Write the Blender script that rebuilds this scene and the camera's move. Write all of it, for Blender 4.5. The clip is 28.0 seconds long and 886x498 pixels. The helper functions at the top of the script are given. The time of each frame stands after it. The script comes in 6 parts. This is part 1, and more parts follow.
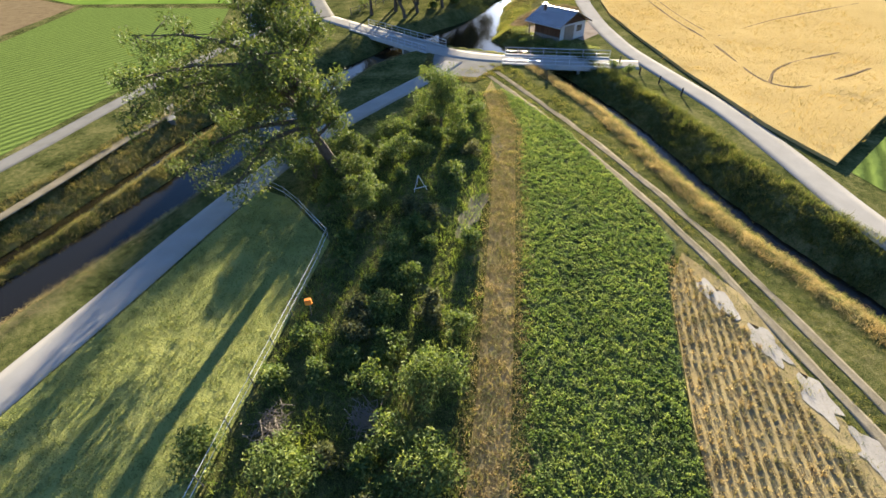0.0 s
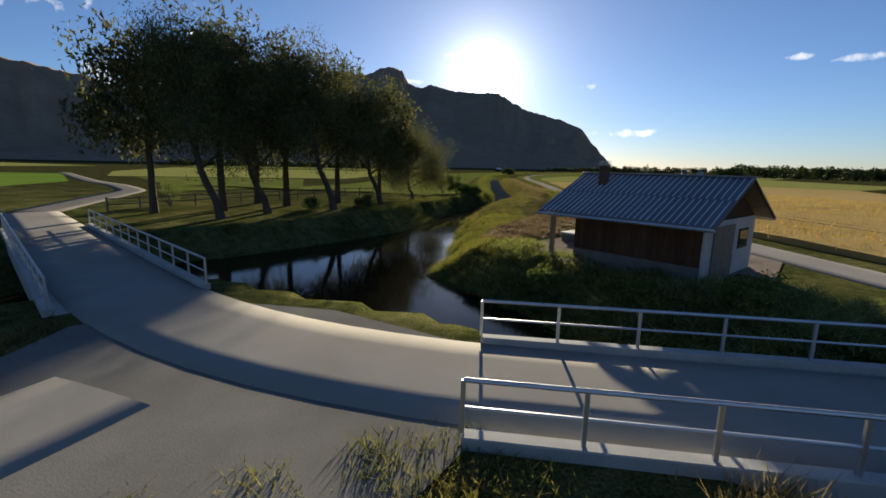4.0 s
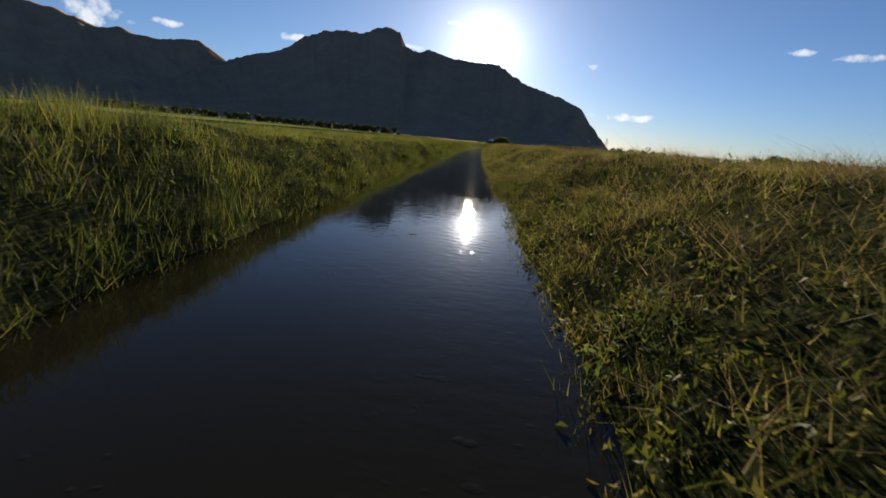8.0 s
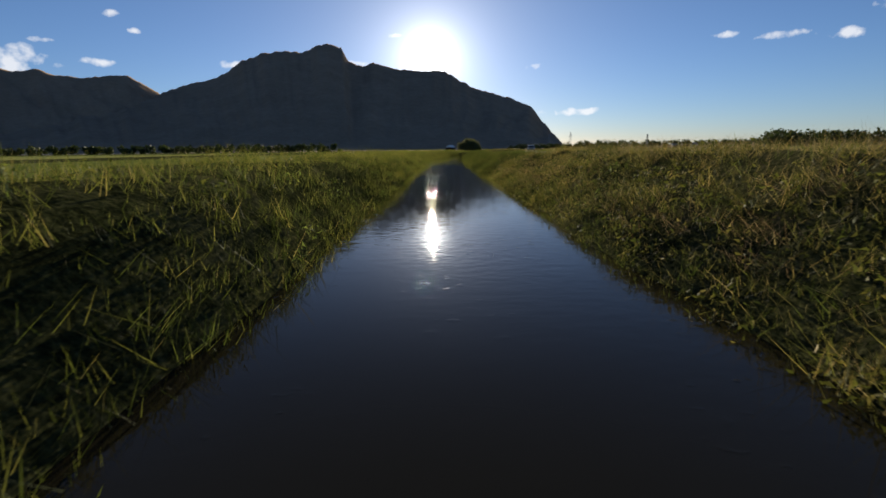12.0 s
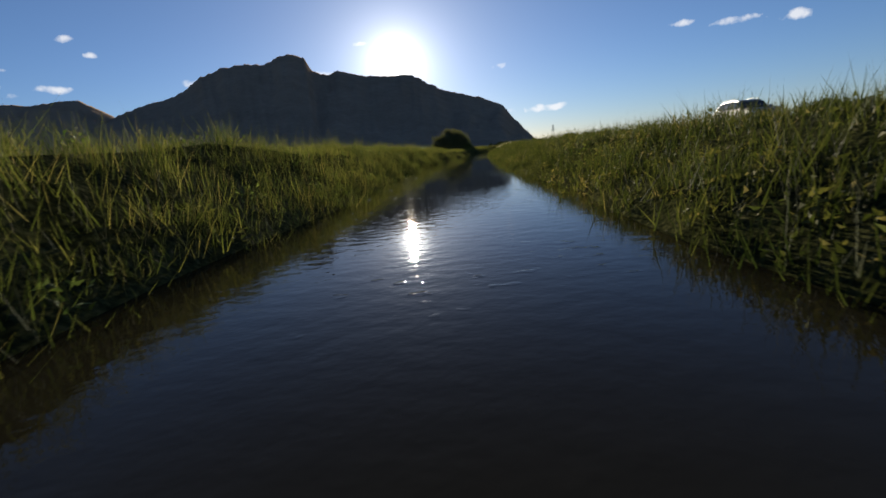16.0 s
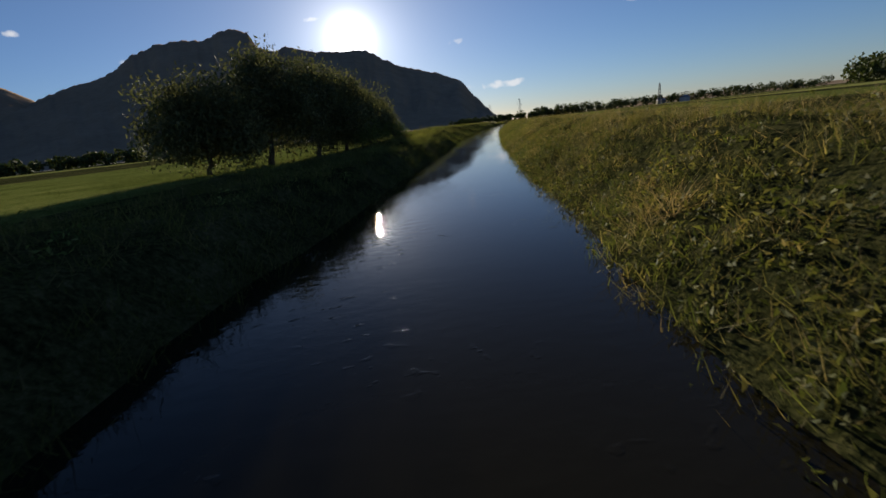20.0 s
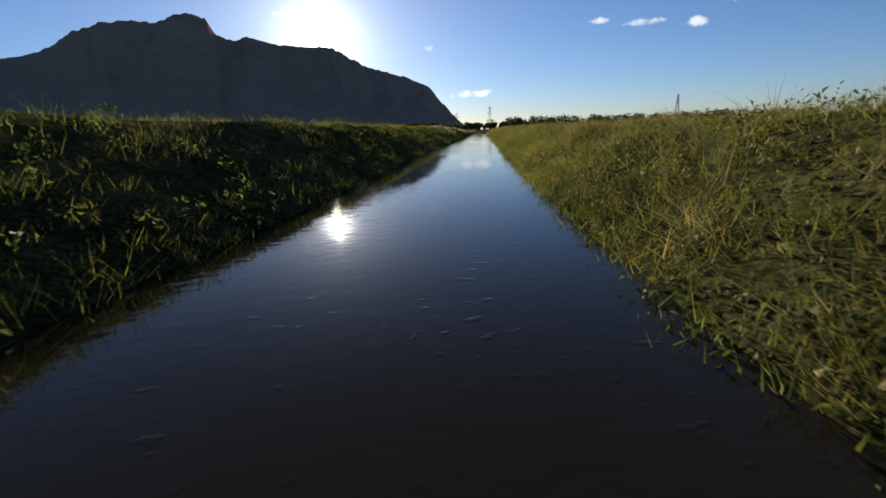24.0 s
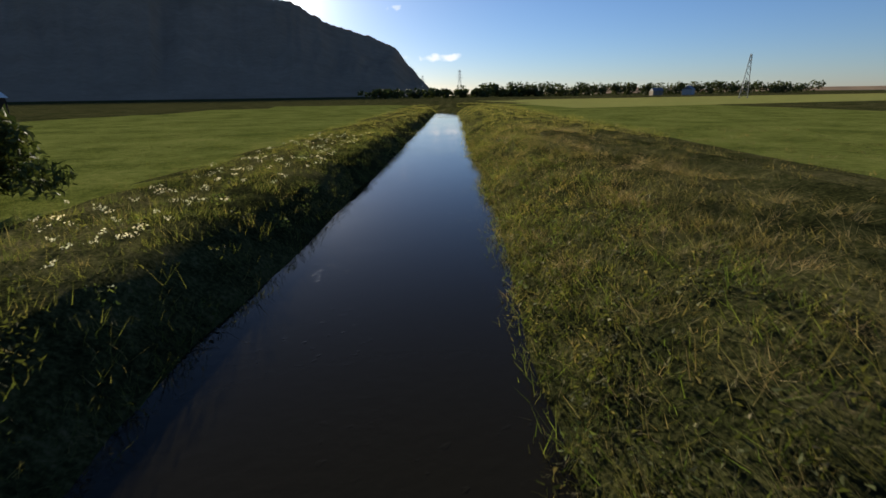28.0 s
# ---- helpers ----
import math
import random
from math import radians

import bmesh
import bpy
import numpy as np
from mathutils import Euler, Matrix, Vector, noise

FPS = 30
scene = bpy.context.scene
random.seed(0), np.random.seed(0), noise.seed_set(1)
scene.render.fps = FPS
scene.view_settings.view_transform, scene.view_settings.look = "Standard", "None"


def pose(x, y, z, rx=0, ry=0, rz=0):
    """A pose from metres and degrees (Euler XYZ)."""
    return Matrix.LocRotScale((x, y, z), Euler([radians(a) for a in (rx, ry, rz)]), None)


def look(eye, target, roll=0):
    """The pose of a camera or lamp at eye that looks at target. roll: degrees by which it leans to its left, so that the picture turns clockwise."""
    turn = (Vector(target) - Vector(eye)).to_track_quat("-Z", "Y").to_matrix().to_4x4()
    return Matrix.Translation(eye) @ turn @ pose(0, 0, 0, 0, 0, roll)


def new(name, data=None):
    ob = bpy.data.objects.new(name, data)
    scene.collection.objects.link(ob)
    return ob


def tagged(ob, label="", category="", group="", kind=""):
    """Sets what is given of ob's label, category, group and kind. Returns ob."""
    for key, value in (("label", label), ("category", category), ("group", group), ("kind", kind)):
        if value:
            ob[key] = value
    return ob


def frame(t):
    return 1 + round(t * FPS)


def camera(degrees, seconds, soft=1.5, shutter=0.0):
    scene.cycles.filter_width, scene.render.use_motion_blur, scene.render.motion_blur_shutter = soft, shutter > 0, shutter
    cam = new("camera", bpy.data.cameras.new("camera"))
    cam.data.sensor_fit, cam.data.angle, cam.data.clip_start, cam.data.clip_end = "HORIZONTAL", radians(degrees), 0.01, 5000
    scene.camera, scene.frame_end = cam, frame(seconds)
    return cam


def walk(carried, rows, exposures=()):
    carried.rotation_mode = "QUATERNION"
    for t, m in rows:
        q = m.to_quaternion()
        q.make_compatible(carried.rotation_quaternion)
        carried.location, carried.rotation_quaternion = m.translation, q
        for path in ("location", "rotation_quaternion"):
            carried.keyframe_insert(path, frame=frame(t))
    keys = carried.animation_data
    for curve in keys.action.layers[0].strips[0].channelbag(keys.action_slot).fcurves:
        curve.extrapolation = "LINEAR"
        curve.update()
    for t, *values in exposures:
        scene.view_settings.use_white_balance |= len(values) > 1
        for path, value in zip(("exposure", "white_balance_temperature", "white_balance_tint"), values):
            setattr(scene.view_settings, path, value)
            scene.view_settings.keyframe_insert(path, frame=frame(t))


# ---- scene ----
# seconds, x, y, z, yaw, pitch, roll of a small fast drone
PATH = [
    (0, 0.00, 0.00, 19.50, 10.15, -39.74, -2.29),
    (0.5, 2.02, 0.43, 15.15, 11.10, -28.33, 2.45),
    (1, 3.29, 2.70, 10.69, 8.91, -24.52, 5.43),
    (1.5, 4.60, 6.94, 7.03, 8.60, -15.70, 5.80),
    (2, 5.38, 14.25, 4.95, 9.80, -9.50, 7.30),
    (2.5, 5.08, 27.43, 4.11, 9.30, -8.10, 7.00),
    (4.5, -4.10, 66.10, 4.10, 0.80, -10.90, -4.20),
    (5, -5.00, 78.00, 3.30, -4.90, -10.50, -11.50),
    (5.5, -5.30, 89.60, 2.40, -11.00, -10.90, -17.00),
    (6, -5.54, 101.05, 1.40, -14.40, -12.90, -16.60),
    (6.5, -2.62, 111.66, 0.90, -11.20, -13.90, -13.20),
    (7, 0.38, 122.24, 0.80, -8.90, -13.30, -7.60),
    (7.5, 3.38, 132.96, 0.19, -4.56, -13.46, -1.29),
    (8, 3.87, 144.13, -0.08, 2.81, -13.85, 5.47),
    (8.5, 3.59, 155.14, -0.35, 7.45, -14.48, 10.19),
    (9, 2.99, 166.13, -0.15, 2.84, -13.14, 3.44),
    (10, 2.36, 188.13, -0.09, 0.61, -11.77, -0.04),
    (11, 2.54, 210.14, -0.02, -1.16, -12.26, -0.95),
    (14, 4.98, 276.10, -0.85, -0.92, -12.62, -0.23),
    (15, 5.97, 298.06, -0.90, -0.58, -12.22, -0.10),
    (16, 7.72, 319.98, -0.85, -3.72, -12.18, -4.85),
    (17, 10.83, 341.74, -0.82, -6.20, -13.30, -7.20),
    (18, 14.90, 363.34, -0.50, -6.12, -13.61, -4.90),
    (19, 18.57, 385.02, -0.08, -5.81, -14.12, -4.29),
    (20, 23.21, 406.48, -0.05, -8.10, -15.20, -6.30),
    (20.5, 25.44, 417.25, -0.15, -10.91, -15.95, -5.54),
    (21, 28.46, 427.82, -0.24, -10.82, -16.39, -8.85),
    (24, 47.54, 490.96, -0.50, -13.30, -14.80, -2.30),
    (25, 53.87, 512.03, -0.48, -16.60, -16.40, -8.30),
    (25.5, 57.47, 522.42, -0.50, -17.79, -16.31, -8.83),
    (26, 61.07, 532.82, -0.50, -18.30, -17.30, -8.80),
    (27, 68.80, 553.42, -0.15, -17.37, -17.80, -7.86),
    (27.5, 72.72, 563.71, 0.45, -17.49, -17.85, -3.01),
    (28, 76.25, 574.13, 1.40, -17.50, -19.00, -0.80),
]


def aim(x, y, z, yaw, pitch, roll):
    a, p = radians(yaw), radians(pitch)
    return look((x, y, z), (x - 9 * math.sin(a) * math.cos(p), y + 9 * math.cos(a) * math.cos(p), z + 9 * math.sin(p)), roll)


cam = camera(89.6, 28.0, soft=1.6, shutter=0.025)
walk(cam, [(r[0], aim(*r[1:])) for r in PATH], EXPOSURES := [(0, 2.78), (0.5, 2.58), (1, 2.13), (1.5, 1.48), (2, 1.03), (2.5, 0.98), (4.5, 1.23), (5, 1.35), (5.5, 1.15), (6, 1.35), (7, 1.13), (8, 0.93), (9, 0.93), (11, 0.88), (14, 0.83), (17, 0.83), (19, 0.78), (20, 0.58), (20.5, 0.73), (21, 1.03), (24, 1.03), (25, 0.90), (26, 0.88), (27, 1.00), (28, 1.03)])

# ---- world and sun ----
SUN_EL = radians(10.8)
SUN_DIR = Vector((0, math.cos(SUN_EL), math.sin(SUN_EL)))
world = bpy.data.worlds.new("world")
scene.world = world
world.use_nodes = True
wn, wl = world.node_tree.nodes, world.node_tree.links
wn.clear()
w_out = wn.new("ShaderNodeOutputWorld")
w_bg = wn.new("ShaderNodeBackground")
sky = wn.new("ShaderNodeTexSky")
sky.sky_type = "NISHITA"
sky.sun_disc = False
sky.sun_elevation = SUN_EL
sky.sun_rotation = 0.0
sky.altitude = 400
sky.air_density, sky.dust_density, sky.ozone_density = 1.0, 0.15, 4.0
w_co = wn.new("ShaderNodeTexCoord")


def wmath(op, a, b=None, c=None):
    n = wn.new("ShaderNodeMath")
    n.operation = op
    for i, v in enumerate((a, b, c)):
        if v is None:
            continue
        if isinstance(v, (int, float)):
            n.inputs[i].default_value = v
        else:
            wl.new(v, n.inputs[i])
    return n.outputs[0]


def wvec(op, a, b):
    n = wn.new("ShaderNodeVectorMath")
    n.operation = op
    for i, v in enumerate((a, b)):
        if isinstance(v, (tuple, list, Vector)):
            n.inputs[i].default_value = v
        else:
            wl.new(v, n.inputs[i])
    return n


def wmix(fac, a, b):
    n = wn.new("ShaderNodeMix")
    n.data_type = "RGBA"
    for i, v in ((0, fac), (6, a), (7, b)):
        if isinstance(v, (int, float)):
            n.inputs[i].default_value = v
        elif isinstance(v, tuple):
            n.inputs[i].default_value = v
        else:
            wl.new(v, n.inputs[i])
    return n.outputs[2]


# the bright ring of sky round the sun, with lens bloom painted into it
cosine = wvec("DOT_PRODUCT", w_co.outputs["Generated"], SUN_DIR).outputs["Value"]
away = wmath("ARCCOSINE", wmath("MINIMUM", cosine, 1.0))
core = wmath("MULTIPLY", wmath("EXPONENT", wmath("MULTIPLY", wmath("POWER", wmath("DIVIDE", away, radians(1.5)), 2.0), -1.0)), 5.0)
ring = wmath("ADD", wmath("MULTIPLY", wmath("EXPONENT", wmath("DIVIDE", away, -radians(2.6))), 1.7), wmath("MULTIPLY", wmath("EXPONENT", wmath("DIVIDE", away, -radians(11))), 0.2))
glow = wmath("ADD", core, ring)

# a few small fair-weather clouds: azimuth, elevation, half width, half height
CLOUDS = [(-40.5, 8.6, 3.6, 1.4), (-34.5, 8.7, 1.5, 0.45), (-33, 13.2, 1.3, 0.4), (-31, 11.9, 0.8, 0.3), (-38.5, 10.2, 1.2, 0.3), (-21.5, 9.4, 2.0, 0.5), (-8.6, 10.0, 1.6, 0.4), (12.6, 9.4, 1.6, 0.5), (32, 11, 1.6, 0.4),
          (36.5, 10.4, 2.2, 0.4), (41.5, 9.9, 2.6, 0.6), (46, 12, 3.0, 0.9), (-4.0, 13, 1.8, 0.3), (-48, 15, 6.0, 2.2), (-56, 10, 4.0, 1.2), (60, 11, 4, 0.8), (17, 4.2, 5.0, 0.5), (75, 14, 5, 1), (-75, 14, 6, 1.5)]
sep = wn.new("ShaderNodeSeparateXYZ")
wl.new(w_co.outputs["Generated"], sep.inputs[0])
azi = wmath("ARCTAN2", sep.outputs[0], sep.outputs[1])
ele = wmath("ARCSINE", sep.outputs[2])
w_noise = wn.new("ShaderNodeTexNoise")
w_noise.inputs["Scale"].default_value = 38
w_noise.inputs["Detail"].default_value = 6
wl.new(w_co.outputs["Generated"], w_noise.inputs["Vector"])
cover = None
for az, el, hw_, hh_ in CLOUDS:
    dx = wmath("DIVIDE", wmath("SUBTRACT", azi, radians(az)), radians(hw_))
    dy = wmath("DIVIDE", wmath("SUBTRACT", ele, radians(el)), radians(hh_))
    d2 = wmath("ADD", wmath("MULTIPLY", dx, dx), wmath("MULTIPLY", dy, dy))
    one = wmath("SUBTRACT", 1.0, d2)
    cover = one if cover is None else wmath("MAXIMUM", cover, one)
cover = wmath("ADD", wmath("MAXIMUM", cover, -1.5), wmath("MULTIPLY", wmath("SUBTRACT", w_noise.outputs["Fac"], 0.56), 5.0))
cover = wmath("MULTIPLY", wmath("MINIMUM", wmath("MAXIMUM", cover, 0.0), 1.0), 0.75)
# clear mountain air: deep blue overhead, no yellow band on the skyline
rise_ = wmath("MINIMUM", wmath("DIVIDE", wmath("MAXIMUM", ele, 0.0), radians(16)), 1.0)
blue = wvec("MULTIPLY", sky.outputs[0], wmix(rise_, (0.78, 0.80, 1.0, 1), (0.80, 0.78, 0.90, 1))).outputs[0]
sky_col = wmix(cover, blue, (9.0, 9.0, 9.2, 1))
gl = wn.new("ShaderNodeCombineXYZ")
for i, k in enumerate((1.0, 0.97, 0.9)):
    wl.new(wmath("MULTIPLY", glow, 10.0 * k), gl.inputs[i])
tot = wvec("ADD", sky_col, gl.outputs[0])
wl.new(tot.outputs[0], w_bg.inputs["Color"])
w_bg.inputs["Strength"].default_value = 0.06
wl.new(w_bg.outputs[0], w_out.inputs[0])

sun_data = bpy.data.lights.new("sun", "SUN")
sun_data.energy, sun_data.angle, sun_data.color = 5.0, radians(0.6), (1.0, 0.89, 0.68)
sun = new("sun", sun_data)
sun.matrix_world = look((0, 0, 60), Vector((0, 0, 60)) - SUN_DIR)

# ---- materials ----


class Nodes:
    def __init__(self, name):
        self.mat = bpy.data.materials.new(name)
        self.mat.use_nodes = True
        self.t = self.mat.node_tree
        self.p = self.t.nodes["Principled BSDF"]
        self.out = self.t.nodes["Material Output"]

    def node(self, kind, **kw):
        n = self.t.nodes.new(kind)
        for k, v in kw.items():
            n.inputs[k].default_value = v
        return n

    def link(self, a, b):
        self.t.links.new(a, b)

    def co(self, which="Object"):
        return self.t.nodes.new("ShaderNodeTexCoord").outputs[which]

    def noise(self, scale, detail=4, rough=0.55, stretch=None):
        n = self.node("ShaderNodeTexNoise", Scale=scale, Detail=detail, Roughness=rough)
        c = self.co()
        if stretch:
            m = self.node("ShaderNodeMapping", Scale=stretch)
            self.link(c, m.inputs[0])
            c = m.outputs[0]
        self.link(c, n.inputs["Vector"])
        return n.outputs["Fac"]

    def ramp(self, fac, stops):
        r = self.t.nodes.new("ShaderNodeValToRGB")
        e = r.color_ramp.elements
        while len(e) < len(stops):
            e.new(0.5)
        for k, (p, c) in zip(e, stops):
            k.position, k.color = p, (*c, 1)
        self.link(fac, r.inputs[0])
        return r.outputs[0]

    def mix(self, fac, a, b, how="MIX"):
        n = self.t.nodes.new("ShaderNodeMix")
        n.data_type, n.blend_type = "RGBA", how
        for i, v in ((0, fac), (6, a), (7, b)):
            if isinstance(v, (int, float)):
                n.inputs[i].default_value = v
            elif isinstance(v, tuple):
                n.inputs[i].default_value = (*v, 1) if len(v) == 3 else v
            else:
                self.link(v, n.inputs[i])
        return n.outputs[2]

    def bump(self, height, strength=0.4, distance=0.02):
        b = self.node("ShaderNodeBump", Strength=strength, Distance=distance)
        self.link(height, b.inputs["Height"])
        self.link(b.outputs[0], self.p.inputs["Normal"])


def surface(name, dark, light, scale=4.0, fine=40.0, rough=0.85, metal=0.0, bump=0.3, dist=0.01, per=0.0, stretch=None, spec=0.12):
    """Two colours mixed by noise at two scales, with fine relief and an optional change from piece to piece."""
    n = Nodes(name)
    big, small = n.noise(scale, 5, 0.6, stretch), n.noise(fine, 4, 0.6, stretch)
    col = n.ramp(n.mix(0.4, big, small), [(0.3, dark), (0.7, light)])
    if per:
        rnd = n.t.nodes.new("ShaderNodeObjectInfo").outputs["Random"]
        hsv = n.t.nodes.new("ShaderNodeHueSaturation")
        mr = n.node("ShaderNodeMapRange")
        mr.inputs[3].default_value, mr.inputs[4].default_value = 1 - per, 1 + per
        n.link(rnd, mr.inputs[0])
        n.link(mr.outputs[0], hsv.inputs["Value"])
        n.link(col, hsv.inputs["Color"])
        col = hsv.outputs[0]
    n.link(col, n.p.inputs["Base Color"])
    n.p.inputs["Roughness"].default_value = rough
    n.p.inputs["Metallic"].default_value = metal
    n.p.inputs["Specular IOR Level"].default_value = spec if spec > 0.02 else 0.0
    if bump:
        n.bump(small, bump, dist)
    return n.mat


def foliage(name, stops, through_=0.5, rough=0.75, warm=(1.0, 1.0, 0.6)):
    """Leaves and blades: colour differs from blade to blade; light comes through them."""
    n = Nodes(name)
    rnd = n.t.nodes.new("ShaderNodeNewGeometry").outputs["Random Per Island"]
    col = n.ramp(rnd, stops)
    patch = n.mix(1.0, n.ramp(n.noise(0.35, 3), [(0.3, (0.7, 0.72, 0.7)), (0.7, (1.3, 1.22, 1.05))]), n.ramp(n.noise(1.6, 2), [(0.35, (0.72, 0.8, 0.72)), (0.65, (1.25, 1.15, 1.05))]), "MULTIPLY")
    col = n.mix(1.0, col, patch, "MULTIPLY")
    n.link(col, n.p.inputs["Base Color"])
    n.p.inputs["Roughness"].default_value = rough
    n.p.inputs["Specular IOR Level"].default_value = 0.18
    tr = n.node("ShaderNodeBsdfTranslucent")
    n.link(n.mix(1.0, col, warm, "MULTIPLY"), tr.inputs["Color"])
    mx = n.node("ShaderNodeMixShader", Fac=through_)
    n.link(n.p.outputs[0], mx.inputs[1])
    n.link(tr.outputs[0], mx.inputs[2])
    n.link(mx.outputs[0], n.out.inputs["Surface"])
    return n.mat


def turf(name, stops, gap_shade=None):
    """Matted grass: fine tangled tone with broad patches; a second ramp down the valley paints shade between blades."""
    n = Nodes(name)
    fine, mid, big = n.noise(16, 6, 0.75, (1, 1, 0.6)), n.noise(2.2, 4, 0.6), n.noise(0.3, 3, 0.5)
    tone = n.mix(0.25, n.mix(0.3, fine, mid), big)
    col = n.ramp(tone, stops)
    if gap_shade:
        sp = n.t.nodes.new("ShaderNodeSeparateXYZ")
        n.link(n.co(), sp.inputs[0])
        far = n.node("ShaderNodeMapRange")
        far.inputs[1].default_value, far.inputs[2].default_value = 95, 125
        n.link(sp.outputs[1], far.inputs[0])
        col = n.mix(far.outputs[0], col, n.ramp(tone, gap_shade))
    n.link(col, n.p.inputs["Base Color"])
    n.p.inputs["Roughness"].default_value = 1.0
    n.p.inputs["Specular IOR Level"].default_value = 0.0
    n.bump(n.mix(0.5, fine, mid), 0.8, 0.12)
    return n.mat


def row_field(name, dark, light, turn):
    """A crop drilled in rows."""
    n = Nodes(name)
    m = n.node("ShaderNodeMapping", Rotation=(0, 0, radians(turn)))
    n.link(n.co(), m.inputs[0])
    w = n.node("ShaderNodeTexWave", Scale=0.25, Distortion=3.0, Detail=3)
    n.link(m.outputs[0], w.inputs["Vector"])
    tone = n.mix(0.45, w.outputs["Fac"], n.noise(3.0, 5, 0.7))
    n.link(n.ramp(tone, [(0.3, dark), (0.65, light)]), n.p.inputs["Base Color"])
    n.p.inputs["Roughness"].default_value = 1.0
    n.p.inputs["Specular IOR Level"].default_value = 0.0
    n.bump(tone, 0.8, 0.15)
    return n.mat


def water_material():
    n = Nodes("water")
    p = n.p
    p.inputs["Base Color"].default_value = (0.012, 0.0105, 0.006, 1)
    p.inputs["Roughness"].default_value = 0.015
    p.inputs["IOR"].default_value = 1.33
    p.inputs["Specular IOR Level"].default_value = 0.2
    h = n.mix(0.6, n.noise(0.9, 3, 0.5, (1, 0.55, 1)), n.noise(6.0, 3, 0.55, (0.8, 1.1, 1)))
    calm = n.ramp(n.noise(0.10, 2), [(0.4, (0.1, 0.1, 0.1)), (0.62, (0.6, 0.6, 0.6))])
    # short wind ripples in patches, and scattered small eddies that glint
    gust = n.ramp(n.noise(0.22, 3, 0.6, (1, 0.35, 1)), [(0.52, (0, 0, 0)), (0.68, (0.55, 0.55, 0.55))])
    ripple = n.mix(1.0, n.noise(3.2, 2, 0.5, (0.45, 1.5, 1)), gust, "MULTIPLY")
    drops = n.mix(1.0, n.ramp(n.noise(7.0, 2, 0.5, (0.8, 1.1, 1)), [(0.63, (0, 0, 0)), (0.71, (1, 1, 1))]), n.ramp(n.noise(0.5, 2), [(0.5, (0, 0, 0)), (0.64, (0.22, 0.22, 0.22))]), "MULTIPLY")
    n.bump(n.mix(1.0, n.mix(1.0, n.mix(1.0, h, calm, "MULTIPLY"), ripple, "ADD"), drops, "ADD"), 0.21, 0.05)
    return n.mat


GREEN = [(0.0, (0.050, 0.070, 0.022)), (0.45, (0.098, 0.120, 0.038)), (0.8, (0.140, 0.148, 0.054)), (1.0, (0.22, 0.19, 0.10))]
DRY = [(0.0, (0.050, 0.057, 0.023)), (0.4, (0.108, 0.104, 0.046)), (0.75, (0.168, 0.142, 0.074)), (1.0, (0.27, 0.215, 0.14))]
STRAW = [(0.0, (0.16, 0.13, 0.068)), (0.5, (0.285, 0.23, 0.125)), (1.0, (0.44, 0.37, 0.22))]
LEAF = [(0.0, (0.06, 0.092, 0.030)), (0.5, (0.115, 0.16, 0.050)), (1.0, (0.22, 0.26, 0.095))]
WILLOW = [(0.0, (0.062, 0.074, 0.036)), (0.5, (0.105, 0.116, 0.058)), (1.0, (0.185, 0.19, 0.105))]
CROP = [(0.0, (0.115, 0.175, 0.052)), (0.6, (0.18, 0.25, 0.082)), (1.0, (0.28, 0.33, 0.135))]
OAK = [(0.0, (0.055, 0.085, 0.028)), (0.5, (0.095, 0.13, 0.042)), (1.0, (0.165, 0.19, 0.07))]
# lighter grass palette: the low sun on the blades is put into the colour
SUNLIT_GREEN = [(0.0, (0.075, 0.095, 0.028)), (0.45, (0.135, 0.15, 0.046)), (0.8, (0.21, 0.20, 0.078)), (1.0, (0.35, 0.30, 0.16))]

